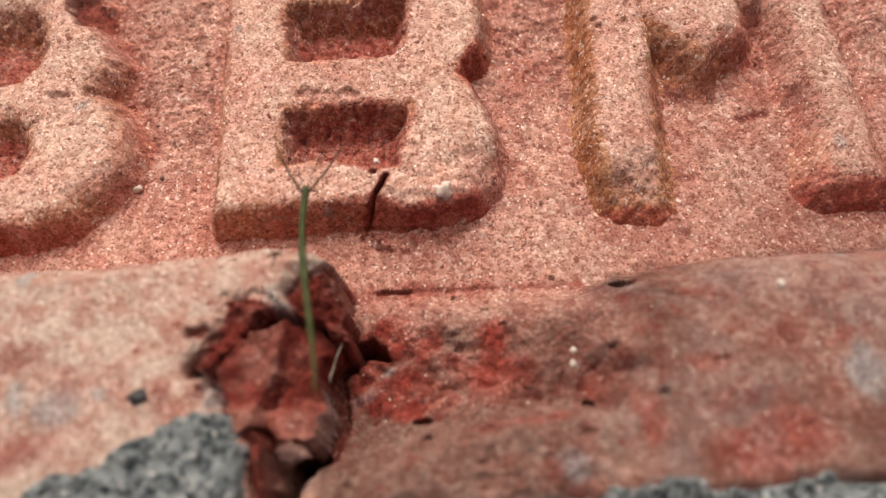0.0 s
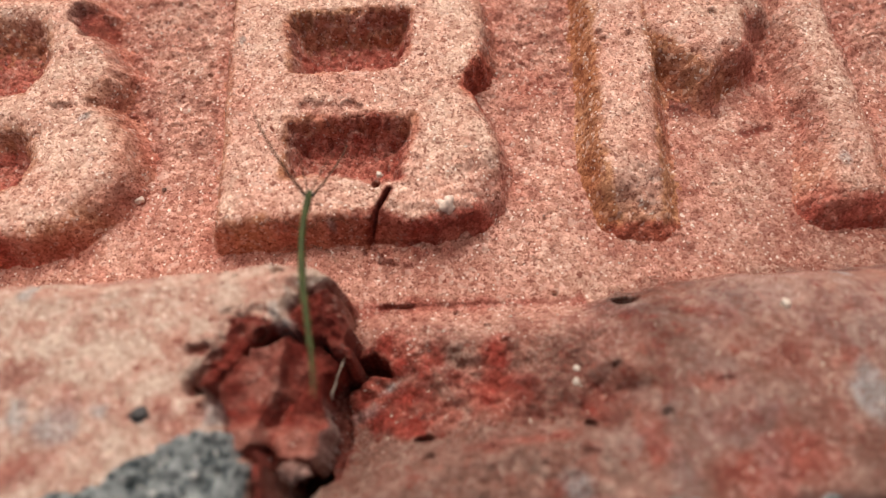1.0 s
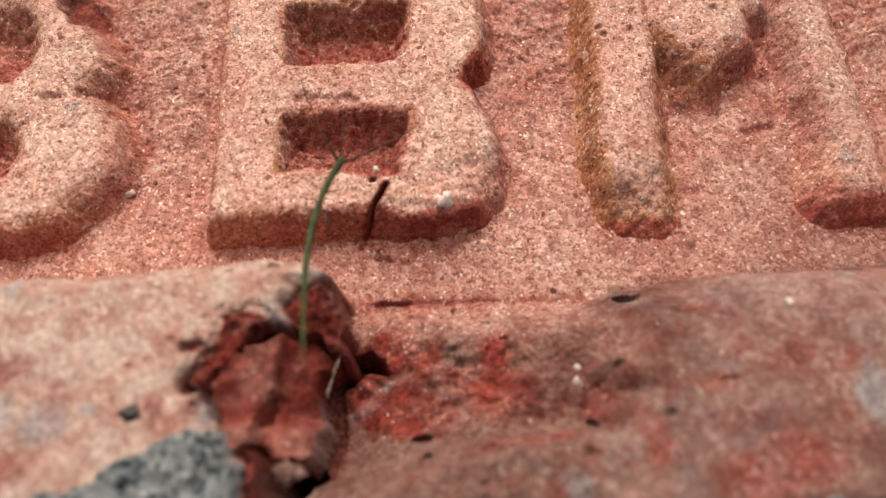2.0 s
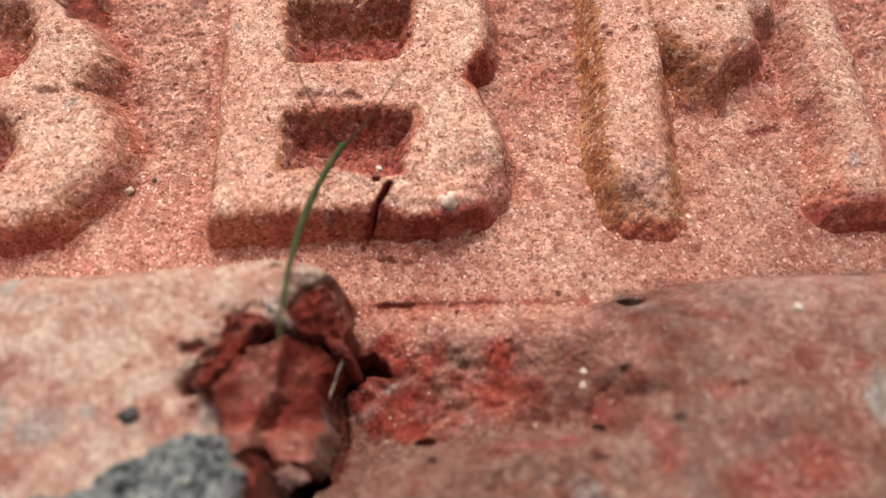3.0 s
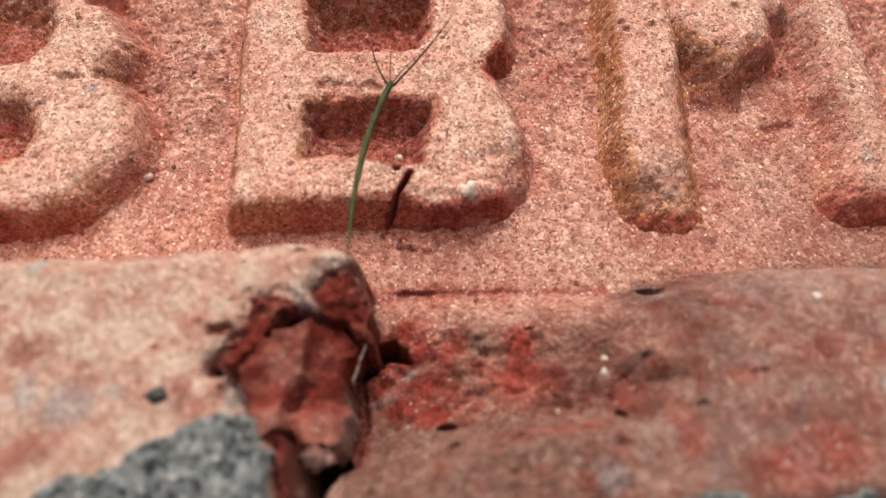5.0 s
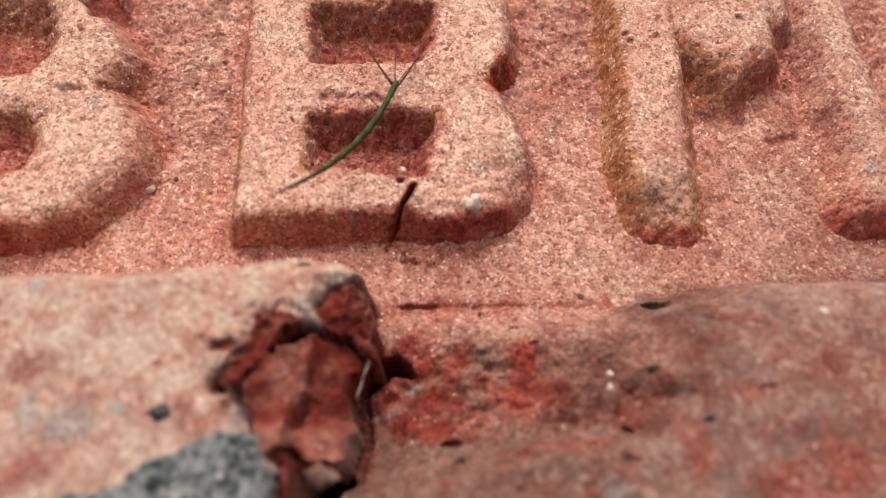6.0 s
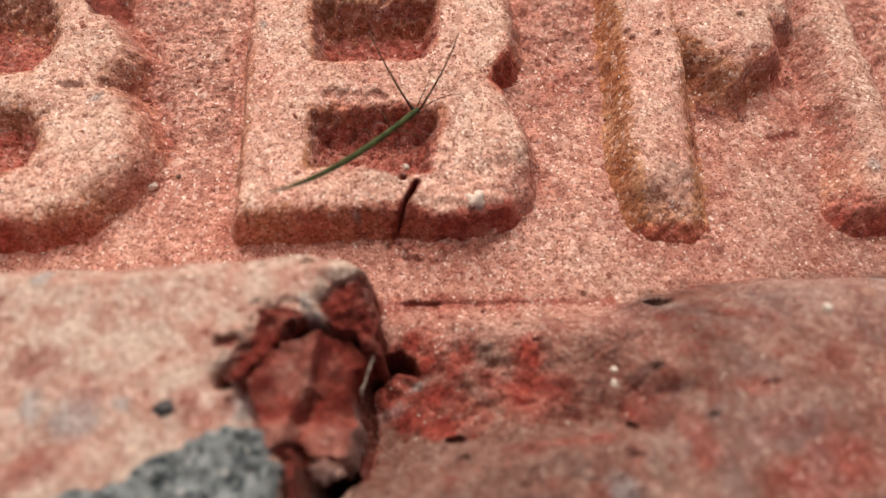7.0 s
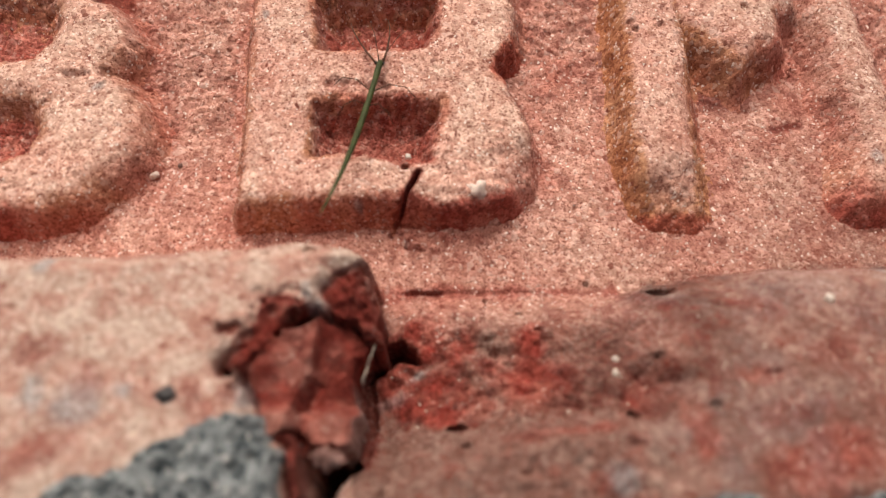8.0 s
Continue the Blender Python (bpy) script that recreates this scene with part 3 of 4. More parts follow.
def grid_mesh(name, xs, ys, z, masks, keep=None):
    """A mesh over the grid xs by ys, in millimetres, with its masks; keep: which corners stay."""
    ny, nx = z.shape
    gx, gy = np.meshgrid(xs, ys)
    index = np.arange(ny * nx).reshape(ny, nx)
    quads = np.stack([index[:-1, :-1], index[:-1, 1:], index[1:, 1:], index[1:, :-1]], -1).reshape(-1, 4)
    points = np.stack([gx, gy, z], -1).reshape(-1, 3) * MM
    values = {k: v.ravel() for k, v in masks.items()}
    if keep is not None:
        quads = quads[keep.ravel()[quads].all(1)]
        used = np.unique(quads)
        back = np.zeros(len(points), int)
        back[used] = np.arange(len(used))
        points, quads, values = points[used], back[quads], {k: v[used] for k, v in values.items()}
    me = bpy.data.meshes.new(name)
    me.vertices.add(len(points))
    me.vertices.foreach_set("co", points.astype(np.float32).ravel())
    me.loops.add(quads.size)
    me.loops.foreach_set("vertex_index", quads.astype(np.int32).ravel())
    me.polygons.add(len(quads))
    me.polygons.foreach_set("loop_start", np.arange(0, quads.size, 4, dtype=np.int32))
    me.polygons.foreach_set("use_smooth", np.ones(len(quads), bool))
    me.update(calc_edges=True)
    for k, v in values.items():
        me.attributes.new(k, "FLOAT", "POINT").data.foreach_set("value", v.astype(np.float32))
    return me


def axis(lo, dense_lo, dense_hi, hi, fine, coarse):
    """Coordinates that are close together where the camera looks."""
    parts = [np.arange(dense_lo, dense_hi, fine)]
    if lo < dense_lo:
        parts.insert(0, np.linspace(lo, dense_lo, max(2, int((dense_lo - lo) / coarse)), endpoint=False))
    parts.append(np.linspace(dense_hi, hi, max(2, int((hi - dense_hi) / coarse))))
    return np.concatenate(parts)


def part(name, mesh, material, parent, label=""):
    """Links a mesh or a bmesh as one object under a thing or a part."""
    if isinstance(mesh, bmesh.types.BMesh):
        for f in mesh.faces:
            f.smooth = True
        me = bpy.data.meshes.new(name)
        mesh.to_mesh(me)
        mesh.free()
        mesh = me
    if material is not None and not mesh.materials:
        mesh.materials.append(material)
    ob = new(name, mesh)
    ob.parent = parent
    return tagged(ob, label)


def empty(name, label, category, where=(0, 0, 0), group="", kind=""):
    ob = new(name)
    ob.location = where
    ob.empty_display_size = 0.005
    return tagged(ob, label, category, group, kind)


def skirted(xs, ys, z, masks, foot):
    """The grid with its border carried straight down to the foot."""
    xs, ys = np.r_[xs[0], xs, xs[-1]], np.r_[ys[0], ys, ys[-1]]
    z = np.pad(z, 1, constant_values=foot)
    return xs, ys, z, {k: np.pad(v, 1, mode="edge") for k, v in masks.items()}


def letter_mesh(name, shape, x0, x1, seed, height=3.5, wear=None, soft=0.0, shift=0.0, buff=0.6):
    """A raised letter with sloping, worn sides; shape gives the signed distance to its outline."""
    xs, ys = np.arange(x0 - 2.5, x1 + 2.5, 0.1), np.arange(-4.2, 29.5, 0.1)
    x, y = np.meshgrid(xs, ys)
    east = step(x, 1.6, 4.6) * (1 - step(x, 8, 9)) * step(y, -0.6, 1.6) * (1 - step(y, 9.5, 11) * (1 - step(y, 15.5, 17)))
    soft = soft * (1 - 0.5 * step(-x, 24, 25) * (1 - step(y, -0.5, 3.5))) + step(x, 21, 23) + 0.7 * east
    d = shape(x, y) - 0.1 * soft + 0.16 * rough(x, y, 2.4, 3, seed) + 0.14 * rough(x, y, 0.8, 3, seed + 5)
    d = d + (0.2 * rough(x, y, 1.0, 3, seed + 81) + 0.14 * rough(x, y, 0.45, 3, seed + 89)) * (1 - step(counters(x, y), 0.0, 0.9))
    d = np.where(d > 0, d * (1 - 0.46 * (1 - step(counters(x, y), -0.3, 0.2))), d)
    rise = (0.7 - 0.2 * np.minimum(soft, 1)) * step(-d, -0.95, 0.4 + 0.6 * soft) + (0.3 + 0.2 * np.minimum(soft, 1)) * step(-d, -0.8 - 0.1 * soft, 0.9 + 1.2 * soft)
    tall = height + 0.12 * rough(x, y, 5.0, 3, seed + 9)
    extra, broken = wear(x, y, d) if wear else (0.0, 0.0 * x)
    z = (tall + extra) * rise
    dome, who = grains(x, y, 0.38, seed + 21)
    dome2, who2 = grains(x, y, 0.9, seed + 31)
    z = z + 0.09 * (dome * (0.3 + who) - 0.6) + 0.09 * dome2 * (who2 > 0.92) + 0.02 * rough(x, y, 1.2, 3, seed + 41)
    z = z - 0.08 * (1 - step(waves(x, y, 0.6, seed + 51), -0.95, -0.8))
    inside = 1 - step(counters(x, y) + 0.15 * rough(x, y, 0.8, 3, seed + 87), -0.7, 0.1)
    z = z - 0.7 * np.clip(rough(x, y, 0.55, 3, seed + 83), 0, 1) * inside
    keep = d < 1.6
    z = np.where(d > 1.1, z - 0.6 * step(d, 1.1, 1.4), z)
    z = z - 0.75 * np.exp(-(((y + 5.0) / 2.9) ** 2)) * step(d, -0.2, 0.9)
    on_top = step(-d, -0.1, 0.9)
    dust = np.clip(buff + 0.4 * rough(x, y, 6.0, 4, seed + 61), 0, 1) * on_top * (1 - broken)
    # sides: undusted clay, coloured deeper to paint in their shade and bounced red
    wall = step(d + 0.25 * rough(x, y, 0.9, 3, seed + 73), -1.0 - 0.7 * soft, -0.35 - 0.5 * soft) * (1 - step(d, 1.1, 1.7)) * (1 - 0.5 * step(x, 30, 33) * step(y, 1.5, 6)) * (1 - 0.75 * east) * (1 - 0.4 * step(-x, 25, 26) * step(y, 0, 3)) * (1 - 0.5 * step(-x, 17.0, 17.8) * (1 - step(-x, 20, 21)))
    red_share = np.clip(0.5 + shift + 0.9 * (x - 0.5 * (x0 + x1)) / (x1 - x0) + 0.5 * rough(x, y, 6.0, 4, seed + 71) + 0.5 * np.maximum(step(-x, 24, 25), step(x, 28, 30)) * (1 - step(y, -1, 2)), 0, 1)
    ochre = 0.95 * wall * (1 - red_share) * (1 - 0.5 * broken) * (1 - 0.45 * step(x, 28, 31)) * step(counters(x, y), -0.2, 0.5)
    red_share = np.maximum(red_share, 0.9 * step(x, -1, 1) * (1 - step(x, 8, 9)) * step(y, 8, 10))
    red_and_shade = 0.9 * wall * red_share * (1 - 0.4 * broken)
    # window walls: red and ochre clay, with the recess's shade put into the colour
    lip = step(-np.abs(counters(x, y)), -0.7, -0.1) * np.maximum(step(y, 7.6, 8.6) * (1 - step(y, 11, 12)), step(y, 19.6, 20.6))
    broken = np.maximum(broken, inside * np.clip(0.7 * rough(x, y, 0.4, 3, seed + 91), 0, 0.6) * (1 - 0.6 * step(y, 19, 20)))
    red_and_shade = np.maximum(red_and_shade, 0.8 * inside * np.clip(0.8 + 0.4 * rough(x, y, 1.2, 3, seed + 85), 0, 1) * (1 - 0.6 * step(y, 18.5, 19.5)))
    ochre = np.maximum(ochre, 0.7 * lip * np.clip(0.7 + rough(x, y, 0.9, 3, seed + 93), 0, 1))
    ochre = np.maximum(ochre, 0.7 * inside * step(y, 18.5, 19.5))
    # M's left foot: ochre slope, the shade of its low ledge painted red
    stem = step(x, 12, 13) * (1 - step(x, 22, 23)) * (1 - step(d, 0.8, 1.4))
    ochre = np.maximum(ochre, 0.6 * stem * step(-y - 0.4 * (x - 16), -2.2, 1.0))
    red_and_shade = np.maximum(red_and_shade, 0.75 * stem * step(-y + 0.3 * rough(x, y, 1.0, 3, seed + 97), 0.9, 1.8))
    smear = spread(((34.9, 2.6, 0.5, 1.2, 0, 91), (-31.4, 11.0, 0.7, 0.5, 20, 93), (-8.9, -0.6, 0.35, 0.25, 0, 94), (-17.3, 18.6, 0.25, 0.5, 0, 95)), x, y)
    return grid_mesh(name, xs, ys, z, {"broken": np.clip(broken, 0, 1), "dust": dust, "grey": 0.6 * smear, "dark_brown": 0.16 * step(x, 22, 30), "ochre": ochre, "red_and_shade": red_and_shade, "rim": 0 * x}, keep)


def cracked(x, y, d):
    """The split through the foot of the letter, and the loosened lump beside it."""
    crack = stroke(x, y, -4.1, 1.8, -6.0, -1.7) + 0.09 * rough(x, y, 0.8, 3, 301) - np.interp(y, [-1.7, -0.6, 0.6, 1.9], [0.03, 0.03, 0.05, 0.13])
    crack = np.minimum(crack, np.hypot(x + 5.9, y + 1.3) - 0.2)
    gap = 1 - step(crack, -0.04, 0.16)
    pit = 1 - step(np.hypot(x + 5.2, y - 2.4) + 0.1 * rough(x, y, 0.7, 2, 303), 0.15, 0.42)
    lump = 1 - step(ellipse(x, y, 0.6, 3.6, 4.6, 4.0), -1.5, 0.6)
    corner = 1 - step(ellipse(x, y, 5.6, 0.4, 3.6, 4.6, 15) + 0.5 * rough(x, y, 1.8, 3, 317), -2.6, 1.4)
    back = 1 - step(slab(x, y, -5.0, -3.0, 2.6, 0.1, 0.5) + 0.3 * rough(x, y, 1.3, 3, 313), -0.5, 0.3)
    scab = 1 - step(ellipse(x, y, -8.6, 10.7, 2.0, 0.5, -5) + 0.5 * rough(x, y, 0.9, 3, 321), -0.3, 0.3)
    extra = -1.25 * corner - 2.9 * gap - 1.8 * pit + 0.22 * lump * rough(x, y, 1.3, 3, 311) - 0.35 * back - 0.35 * scab
    return extra, np.clip(0.95 * (1 - step(crack, 0.1, 0.45)) + 0.15 * back + 0.5 * pit + 0.4 * scab + 0.3 * corner * (0.5 + rough(x, y, 1.5, 3, 319)), 0, 1)


def worn(x, y, d):
    foot = step(-0.3 * np.maximum(16.5 - x, 0) - y + 0.5 * rough(x, y, 1.5, 3, 351), -3.4, 1.5) * (1 - step(x, 22, 24))
    fade = step(x, 17.6, 20.8) * (1 - step(x, 21.5, 22.5)) * (1 - step(y, 9, 14))
    low = 1 - step(ellipse(x, y, 32.8, 4.0, 2.0, 2.2) + 0.7 * rough(x, y, 2.2, 3, 361), -1.2, 0.8)
    dots = np.minimum.reduce([np.hypot(x - 16.2, y - 16.5), np.hypot(x - 18.6, y - 16.9), np.hypot(x - 15.9, y - 17.4), np.hypot(x - 26.6, y - 18.6)])
    extra = -0.5 * (1 - step(dots + 0.12 * rough(x, y, 0.6, 2, 93), 0.1, 0.5)) - 2.5 * foot * (1 + 0.15 * rough(x, y, 1.2, 3, 353)) - 1.0 * fade * (1 - foot) - 0.8 * low + 0.4 * step(x, 22, 25) * (1 - step(x, 29, 31)) - 0.5 * step(x, 31, 33)
    # raw red at the near foot, shade under the ledge included
    return extra, 0.12 * np.clip(rough(x, y, 3.0, 3, 331), 0, 1) + 0.5 * step(-y, 1.4, 2.4) * np.clip(0.7 + rough(x, y, 1.5, 3, 333), 0, 1)


def chipped(x, y, d):
    bite = 1 - step(ellipse(x, y, -32.2, 23.2, 1.8, 2.0, 20) + 0.5 * rough(x, y, 1.2, 3, 341), -0.5, 0.5)
    nick = spread(((-33.6, 12.6, 1.2, 0.4, -5, 343), (-31.0, 13.0, 0.5, 0.6, 0, 347)), x, y)
    return -1.6 * bite - 0.5 * nick + 0.08 * rough(x, y, 3.0, 3, 345), 0.9 * bite + 0.35 * nick


def build_brick():
    brick = empty("brick", "worn pink clay brick with raised letters and a broken rim", "brick")
    xs, ys = axis(X0, -45.0, 48.0, X1, 0.1, 2.0), axis(Y0, Y0, 30.0, Y1, 0.1, 2.0)
    x, y = np.meshgrid(xs, ys)
    z, masks = brick_surface(x, y)
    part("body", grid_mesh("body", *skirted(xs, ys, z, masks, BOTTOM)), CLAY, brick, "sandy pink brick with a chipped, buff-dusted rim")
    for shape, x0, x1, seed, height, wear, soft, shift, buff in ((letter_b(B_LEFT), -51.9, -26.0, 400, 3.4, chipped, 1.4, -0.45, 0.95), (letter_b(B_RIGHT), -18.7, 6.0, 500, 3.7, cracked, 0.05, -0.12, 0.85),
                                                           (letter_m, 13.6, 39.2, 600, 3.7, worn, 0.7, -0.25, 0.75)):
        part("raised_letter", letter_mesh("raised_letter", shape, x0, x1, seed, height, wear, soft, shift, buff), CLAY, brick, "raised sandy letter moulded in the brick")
    return brick


build_brick()


# ---- mortar beside and on the rim ----
def build_mortar():
    xs, ys = axis(X0, -46.0, 49.0, X1, 0.16, 2.0), axis(-38.0, -30.0, -15.0, -14.0, 0.16, 1.0)
    x, y = np.meshgrid(xs, ys)
    top, _ = brick_surface(x, np.maximum(y, Y0 + 0.4))
    patch = polygon(x, y, [(-28.6, -28.0), (-26.8, -23.6), (-25.2, -22.1), (-23.0, -21.3), (-20.0, -20.3), (-16.9, -19.4), (-15.4, -18.9), (-14.4, -18.5), (-13.5, -19.1), (-13.2, -20.5), (-12.3, -20.9), (-12.2, -28.0)])
    strip = y - np.interp(x, [-60, -26, -12, 2, 4, 8, 11.5, 15, 26, 60], [-27.0, -26.8, -26.6, -27.0, -26.4, -25.4, -24.5, -25.0, -25.2, -25.0])
    wob = rough(x, y, 4.0, 3, 741)
    d = np.minimum(patch, strip) + 0.55 * rough(x, y, 2.4, 4, 701)
    over = step(-d, -0.1, 0.5)
    dome, who = grains(x, y, 0.5, 711)
    bed = np.where(y < Y0 + 1.2, np.maximum(top, 8.6 + 0.3 * wob), top)
    z = bed - 0.9 + over * (1.35 + 0.18 * rough(x, y, 2.0, 3, 721) + 0.55 * dome * who + 0.3 * rough(x, y, 0.8, 3, 731))
    hole = ellipse(x, y, -10.6, -22.6, 1.3, 2.6, 0) + 0.25 * rough(x, y, 1.4, 3, 61)
    z = z - 30.0 * (1 - step(hole, -0.1, 0.6))
    me = grid_mesh("mortar_joint", *skirted(xs, ys, z, {"over": over}, BOTTOM))
    me.materials.append(MORTAR)
    tagged(new("mortar_joint", me), "rough grey cement mortar smeared along the brick's edge", "mortar", kind="structure")


build_mortar()


# ---- ground under the brick, out to the horizon ----
def build_ground():
    bm = bmesh.new()
    bmesh.ops.create_grid(bm, x_segments=40, y_segments=40, size=1500)
    for v in bm.verts:
        v.co.x, v.co.y = v.co.x * (abs(v.co.x) / 1500) ** 3, v.co.y * (abs(v.co.y) / 1500) ** 3
        v.co.z = BOTTOM * MM
    me = bpy.data.meshes.new("ground")
    bm.to_mesh(me)
    bm.free()
    me.materials.append(EARTH)
    tagged(new("ground", me), "packed bare earth under the brick", "ground", kind="structure")


build_ground()


# ---- small mineral things ----
def lump(rx, ry, rz, seed, bumpy=0.45, level=3, size=1.3):
    """A stone of uneven shape, half-axes in millimetres, about its own centre."""
    bm = bmesh.new()
    bmesh.ops.create_icosphere(bm, subdivisions=level, radius=1.0)
    for v in bm.verts:
        k = 1 + bumpy * noise.fractal(v.co * size + Vector((seed * 3.7, seed, 0)), 0.8, 2.0, 4)
        v.co = Vector((v.co.x * rx, v.co.y * ry, v.co.z * rz)) * k * MM
    return bm


def surface_z(x, y):
    z, _ = brick_surface(np.array([[float(x)]]), np.array([[float(y)]]))
    return float(z[0, 0])


def stone(name, x, y, z, rx, ry, rz, seed, material, label, category, turn=0):
    ob = part(name, lump(rx, ry, rz, seed), material, None)
    ob.matrix_basis = pose(x * MM, y * MM, z * MM, 0, 0, turn)
    return tagged(ob, label, category)


def build_fragment():
    """A flake in two facets either side of a ridge, bulging and pale at its lower end."""
    xs, ys = np.arange(-16.4, -7.2, 0.09), np.arange(-23.0, -11.0, 0.09)
    x, y = np.meshgrid(xs, ys)
    d = polygon(x, y, FLAKE) + 0.25 * rough(x, y, 1.0, 4, 811)
    top, fold = flake_top(x, y)
    top = top - 0.8 * (1 - step(stroke(x, y, -12.4, -18.4, -11.6, -16.6) + 0.1 * rough(x, y, 0.8, 2, 817), 0.05, 0.6))
    top = top + 0.22 * rough(x, y, 1.5, 4, 821) + 0.1 * np.abs(rough(x, y, 0.7, 3, 831))
    z = 0.4 + (top - 0.4) * step(-d, -0.1, 0.35) ** 0.6
    mott = rough(x, y, 1.6, 5, 801)
    red = np.clip(0.84 + 0.2 * fold + 0.22 * mott - 0.35 * step(-y, 17.5, 19) * step(x, -12.4, -11.4), 0, 1)
    rind = (1 - step(-d, 0.1, 0.5)) * step(x, -10.2, -8.8) * step(-y, 15.5, 17.0)
    masks = {"broken": red * (1 - 0.6 * rind), "dust": 0.25 * (1 - red) + 0.5 * rind, "grey": 0.4 * rind, "dark_brown": 0.35 * (1 - red), "ochre": 0 * x, "red_and_shade": 0.12 * fold * (1 - rind) + 0.08, "rim": 0.5 + 0 * x}
    me = grid_mesh("brick_fragment", xs, ys, z, masks, d < 0.1)
    me.materials.append(CLAY)
    flake = tagged(new("brick_fragment", me), "loose raw-red brick flake lying in the broken hollow", "brick fragment")
    knob = lump(0.85, 0.5, 0.7, 21, 0.75, 4, 2.4)
    me = bpy.data.meshes.new("pale_knob")
    knob.to_mesh(me)
    knob.free()
    for k, v in {"broken": 0.35, "dust": 0.4, "grey": 0.2, "dark_brown": 0.4, "rim": 0.4}.items():
        me.attributes.new(k, "FLOAT", "POINT").data.foreach_set("value", np.full(len(me.vertices), v, np.float32))
    part("pale_knob", me, CLAY, flake, "pale crumbly lower end").location = (-10.4 * MM, -21.5 * MM, 8.2 * MM)


build_fragment()
stone("pebble", -20.1, -17.6, surface_z(-20.1, -17.6) - 0.05, 0.62, 0.5, 0.4, 1, FLINT, "tiny black pebble stuck on the brick's rim", "pebble")
stone("pebble", -26.5, 4.1, surface_z(-26.5, 4.1) + 0.35, 0.45, 0.36, 0.34, 2, LIME, "tiny pale grain lying between the letters", "pebble")
stone("pebble", -24.5, 5.1, surface_z(-24.5, 5.1) + 0.08, 0.16, 0.24, 0.18, 3, UMBER, "tiny dark grain lying between the letters", "pebble")
stone("pebble", 0.65, 0.15, 3.15, 0.9, 0.8, 0.9, 5, LIME, "pale stone chip baked into the raised letter", "stone chip", 20)
stone("quartz_grain", 24.0, -12.0, surface_z(24.0, -12.0) + 0.12, 0.3, 0.34, 0.28, 6, QUARTZ, "glinting clear quartz grain in the brick's rim", "quartz grain")
stone("quartz_grain", 9.3, -14.9, surface_z(9.3, -14.9) + 0.1, 0.25, 0.22, 0.16, 7, QUARTZ, "pale quartz grain in the broken rim", "quartz grain")
stone("quartz_grain", -4.9, 3.6, 3.05, 0.28, 0.26, 0.26, 11, QUARTZ, "bright quartz grain beside the crack in the letter", "quartz grain")
stone("quartz_grain", 9.1, -15.9, surface_z(9.1, -15.9) + 0.1, 0.22, 0.27, 0.16, 8, QUARTZ, "pale quartz grain in the broken rim", "quartz grain")


def build_sparkle():
    """Single quartz grains that stand out of the rim and the floor."""
    bm = bmesh.new()
    gen = random.Random(7)
    spots = [(gen.uniform(14, 33), gen.uniform(-23, -11), gen.uniform(0.07, 0.13)) for _ in range(22)]
    spots += [(gen.uniform(-7, 12), gen.uniform(-19, -9), gen.uniform(0.08, 0.16)) for _ in range(12)]
    spots += [(gen.uniform(-30, 40), gen.uniform(-6, 26), gen.uniform(0.05, 0.11)) for _ in range(150)]
    xs, ys = np.array([[q[0] for q in spots]]), np.array([[q[1] for q in spots]])
    heights, _ = brick_surface(xs, ys)
    for (x, y, size), h, d in zip(spots, heights[0], letters(xs, ys)[0]):
        if d < 1.5:
            continue
        turn = Euler((gen.uniform(0, 6), gen.uniform(0, 6), gen.uniform(0, 6))).to_matrix().to_4x4()
        shape = Matrix.Diagonal((size * gen.uniform(0.7, 1.3), size, size * gen.uniform(0.6, 1.0), 1))
        bmesh.ops.create_icosphere(bm, subdivisions=1, radius=MM, matrix=Matrix.Translation((x * MM, y * MM, (h + 0.05 * size) * MM)) @ turn @ shape)
    me = bpy.data.meshes.new("quartz_sand")
    bm.to_mesh(me)
    bm.free()
    me.materials.append(QUARTZ)
    tagged(new("quartz_sand", me), "scattered glinting quartz sand grains on the brick", "sand", kind="stuff")


build_sparkle()


def tube(points, radii, sides=8):
    """A round rod through the points, in millimetres, with a closed end at each side."""
    bm = bmesh.new()
    points = [Vector(p) for p in points]
    rings = []
    for k, p in enumerate(points):
        way = (points[min(k + 1, len(points) - 1)] - points[max(k - 1, 0)]).normalized()
        side = way.cross(Vector((0, 0, 1)))
        side = side.normalized() if side.length > 1e-4 else Vector((0, 1, 0))
        up = side.cross(way)
        rings.append([bm.verts.new((p + radii[k] * (math.cos(a) * side + math.sin(a) * up)) * MM) for a in (2 * math.pi * i / sides for i in range(sides))])
    for a, b in zip(rings, rings[1:]):
        for i in range(sides):
            bm.faces.new((a[i], a[(i + 1) % sides], b[(i + 1) % sides], b[i]))
    bm.faces.new(rings[0][::-1])
    bm.faces.new(rings[-1])
    bmesh.ops.recalc_face_normals(bm, faces=bm.faces)
    return bm


root = part("root_fibre", tube([(-7.6, -13.1, 4.9), (-7.7, -13.6, 5.3), (-8.0, -14.3, 5.2), (-8.15, -15.0, 5.3), (-8.45, -15.6, 5.0), (-8.5, -16.1, 4.6)], [0.04, 0.08, 0.06, 0.07, 0.12, 0.05]), FIBRE, None)
tagged(root, "short pale dry root fibre beside the loose flake", "root fibre")


# ---- the stick insect nymph ----
SEGMENTS, LENGTH = 9, 17.5
GIRTH = [0.20, 0.25, 0.23, 0.26, 0.25, 0.23, 0.20, 0.16, 0.12, 0.06]
NAMES = ["head", "prothorax", "mesothorax", "metathorax", "abdomen_segment", "abdomen_segment", "abdomen_segment", "abdomen_segment", "tail_tip"]


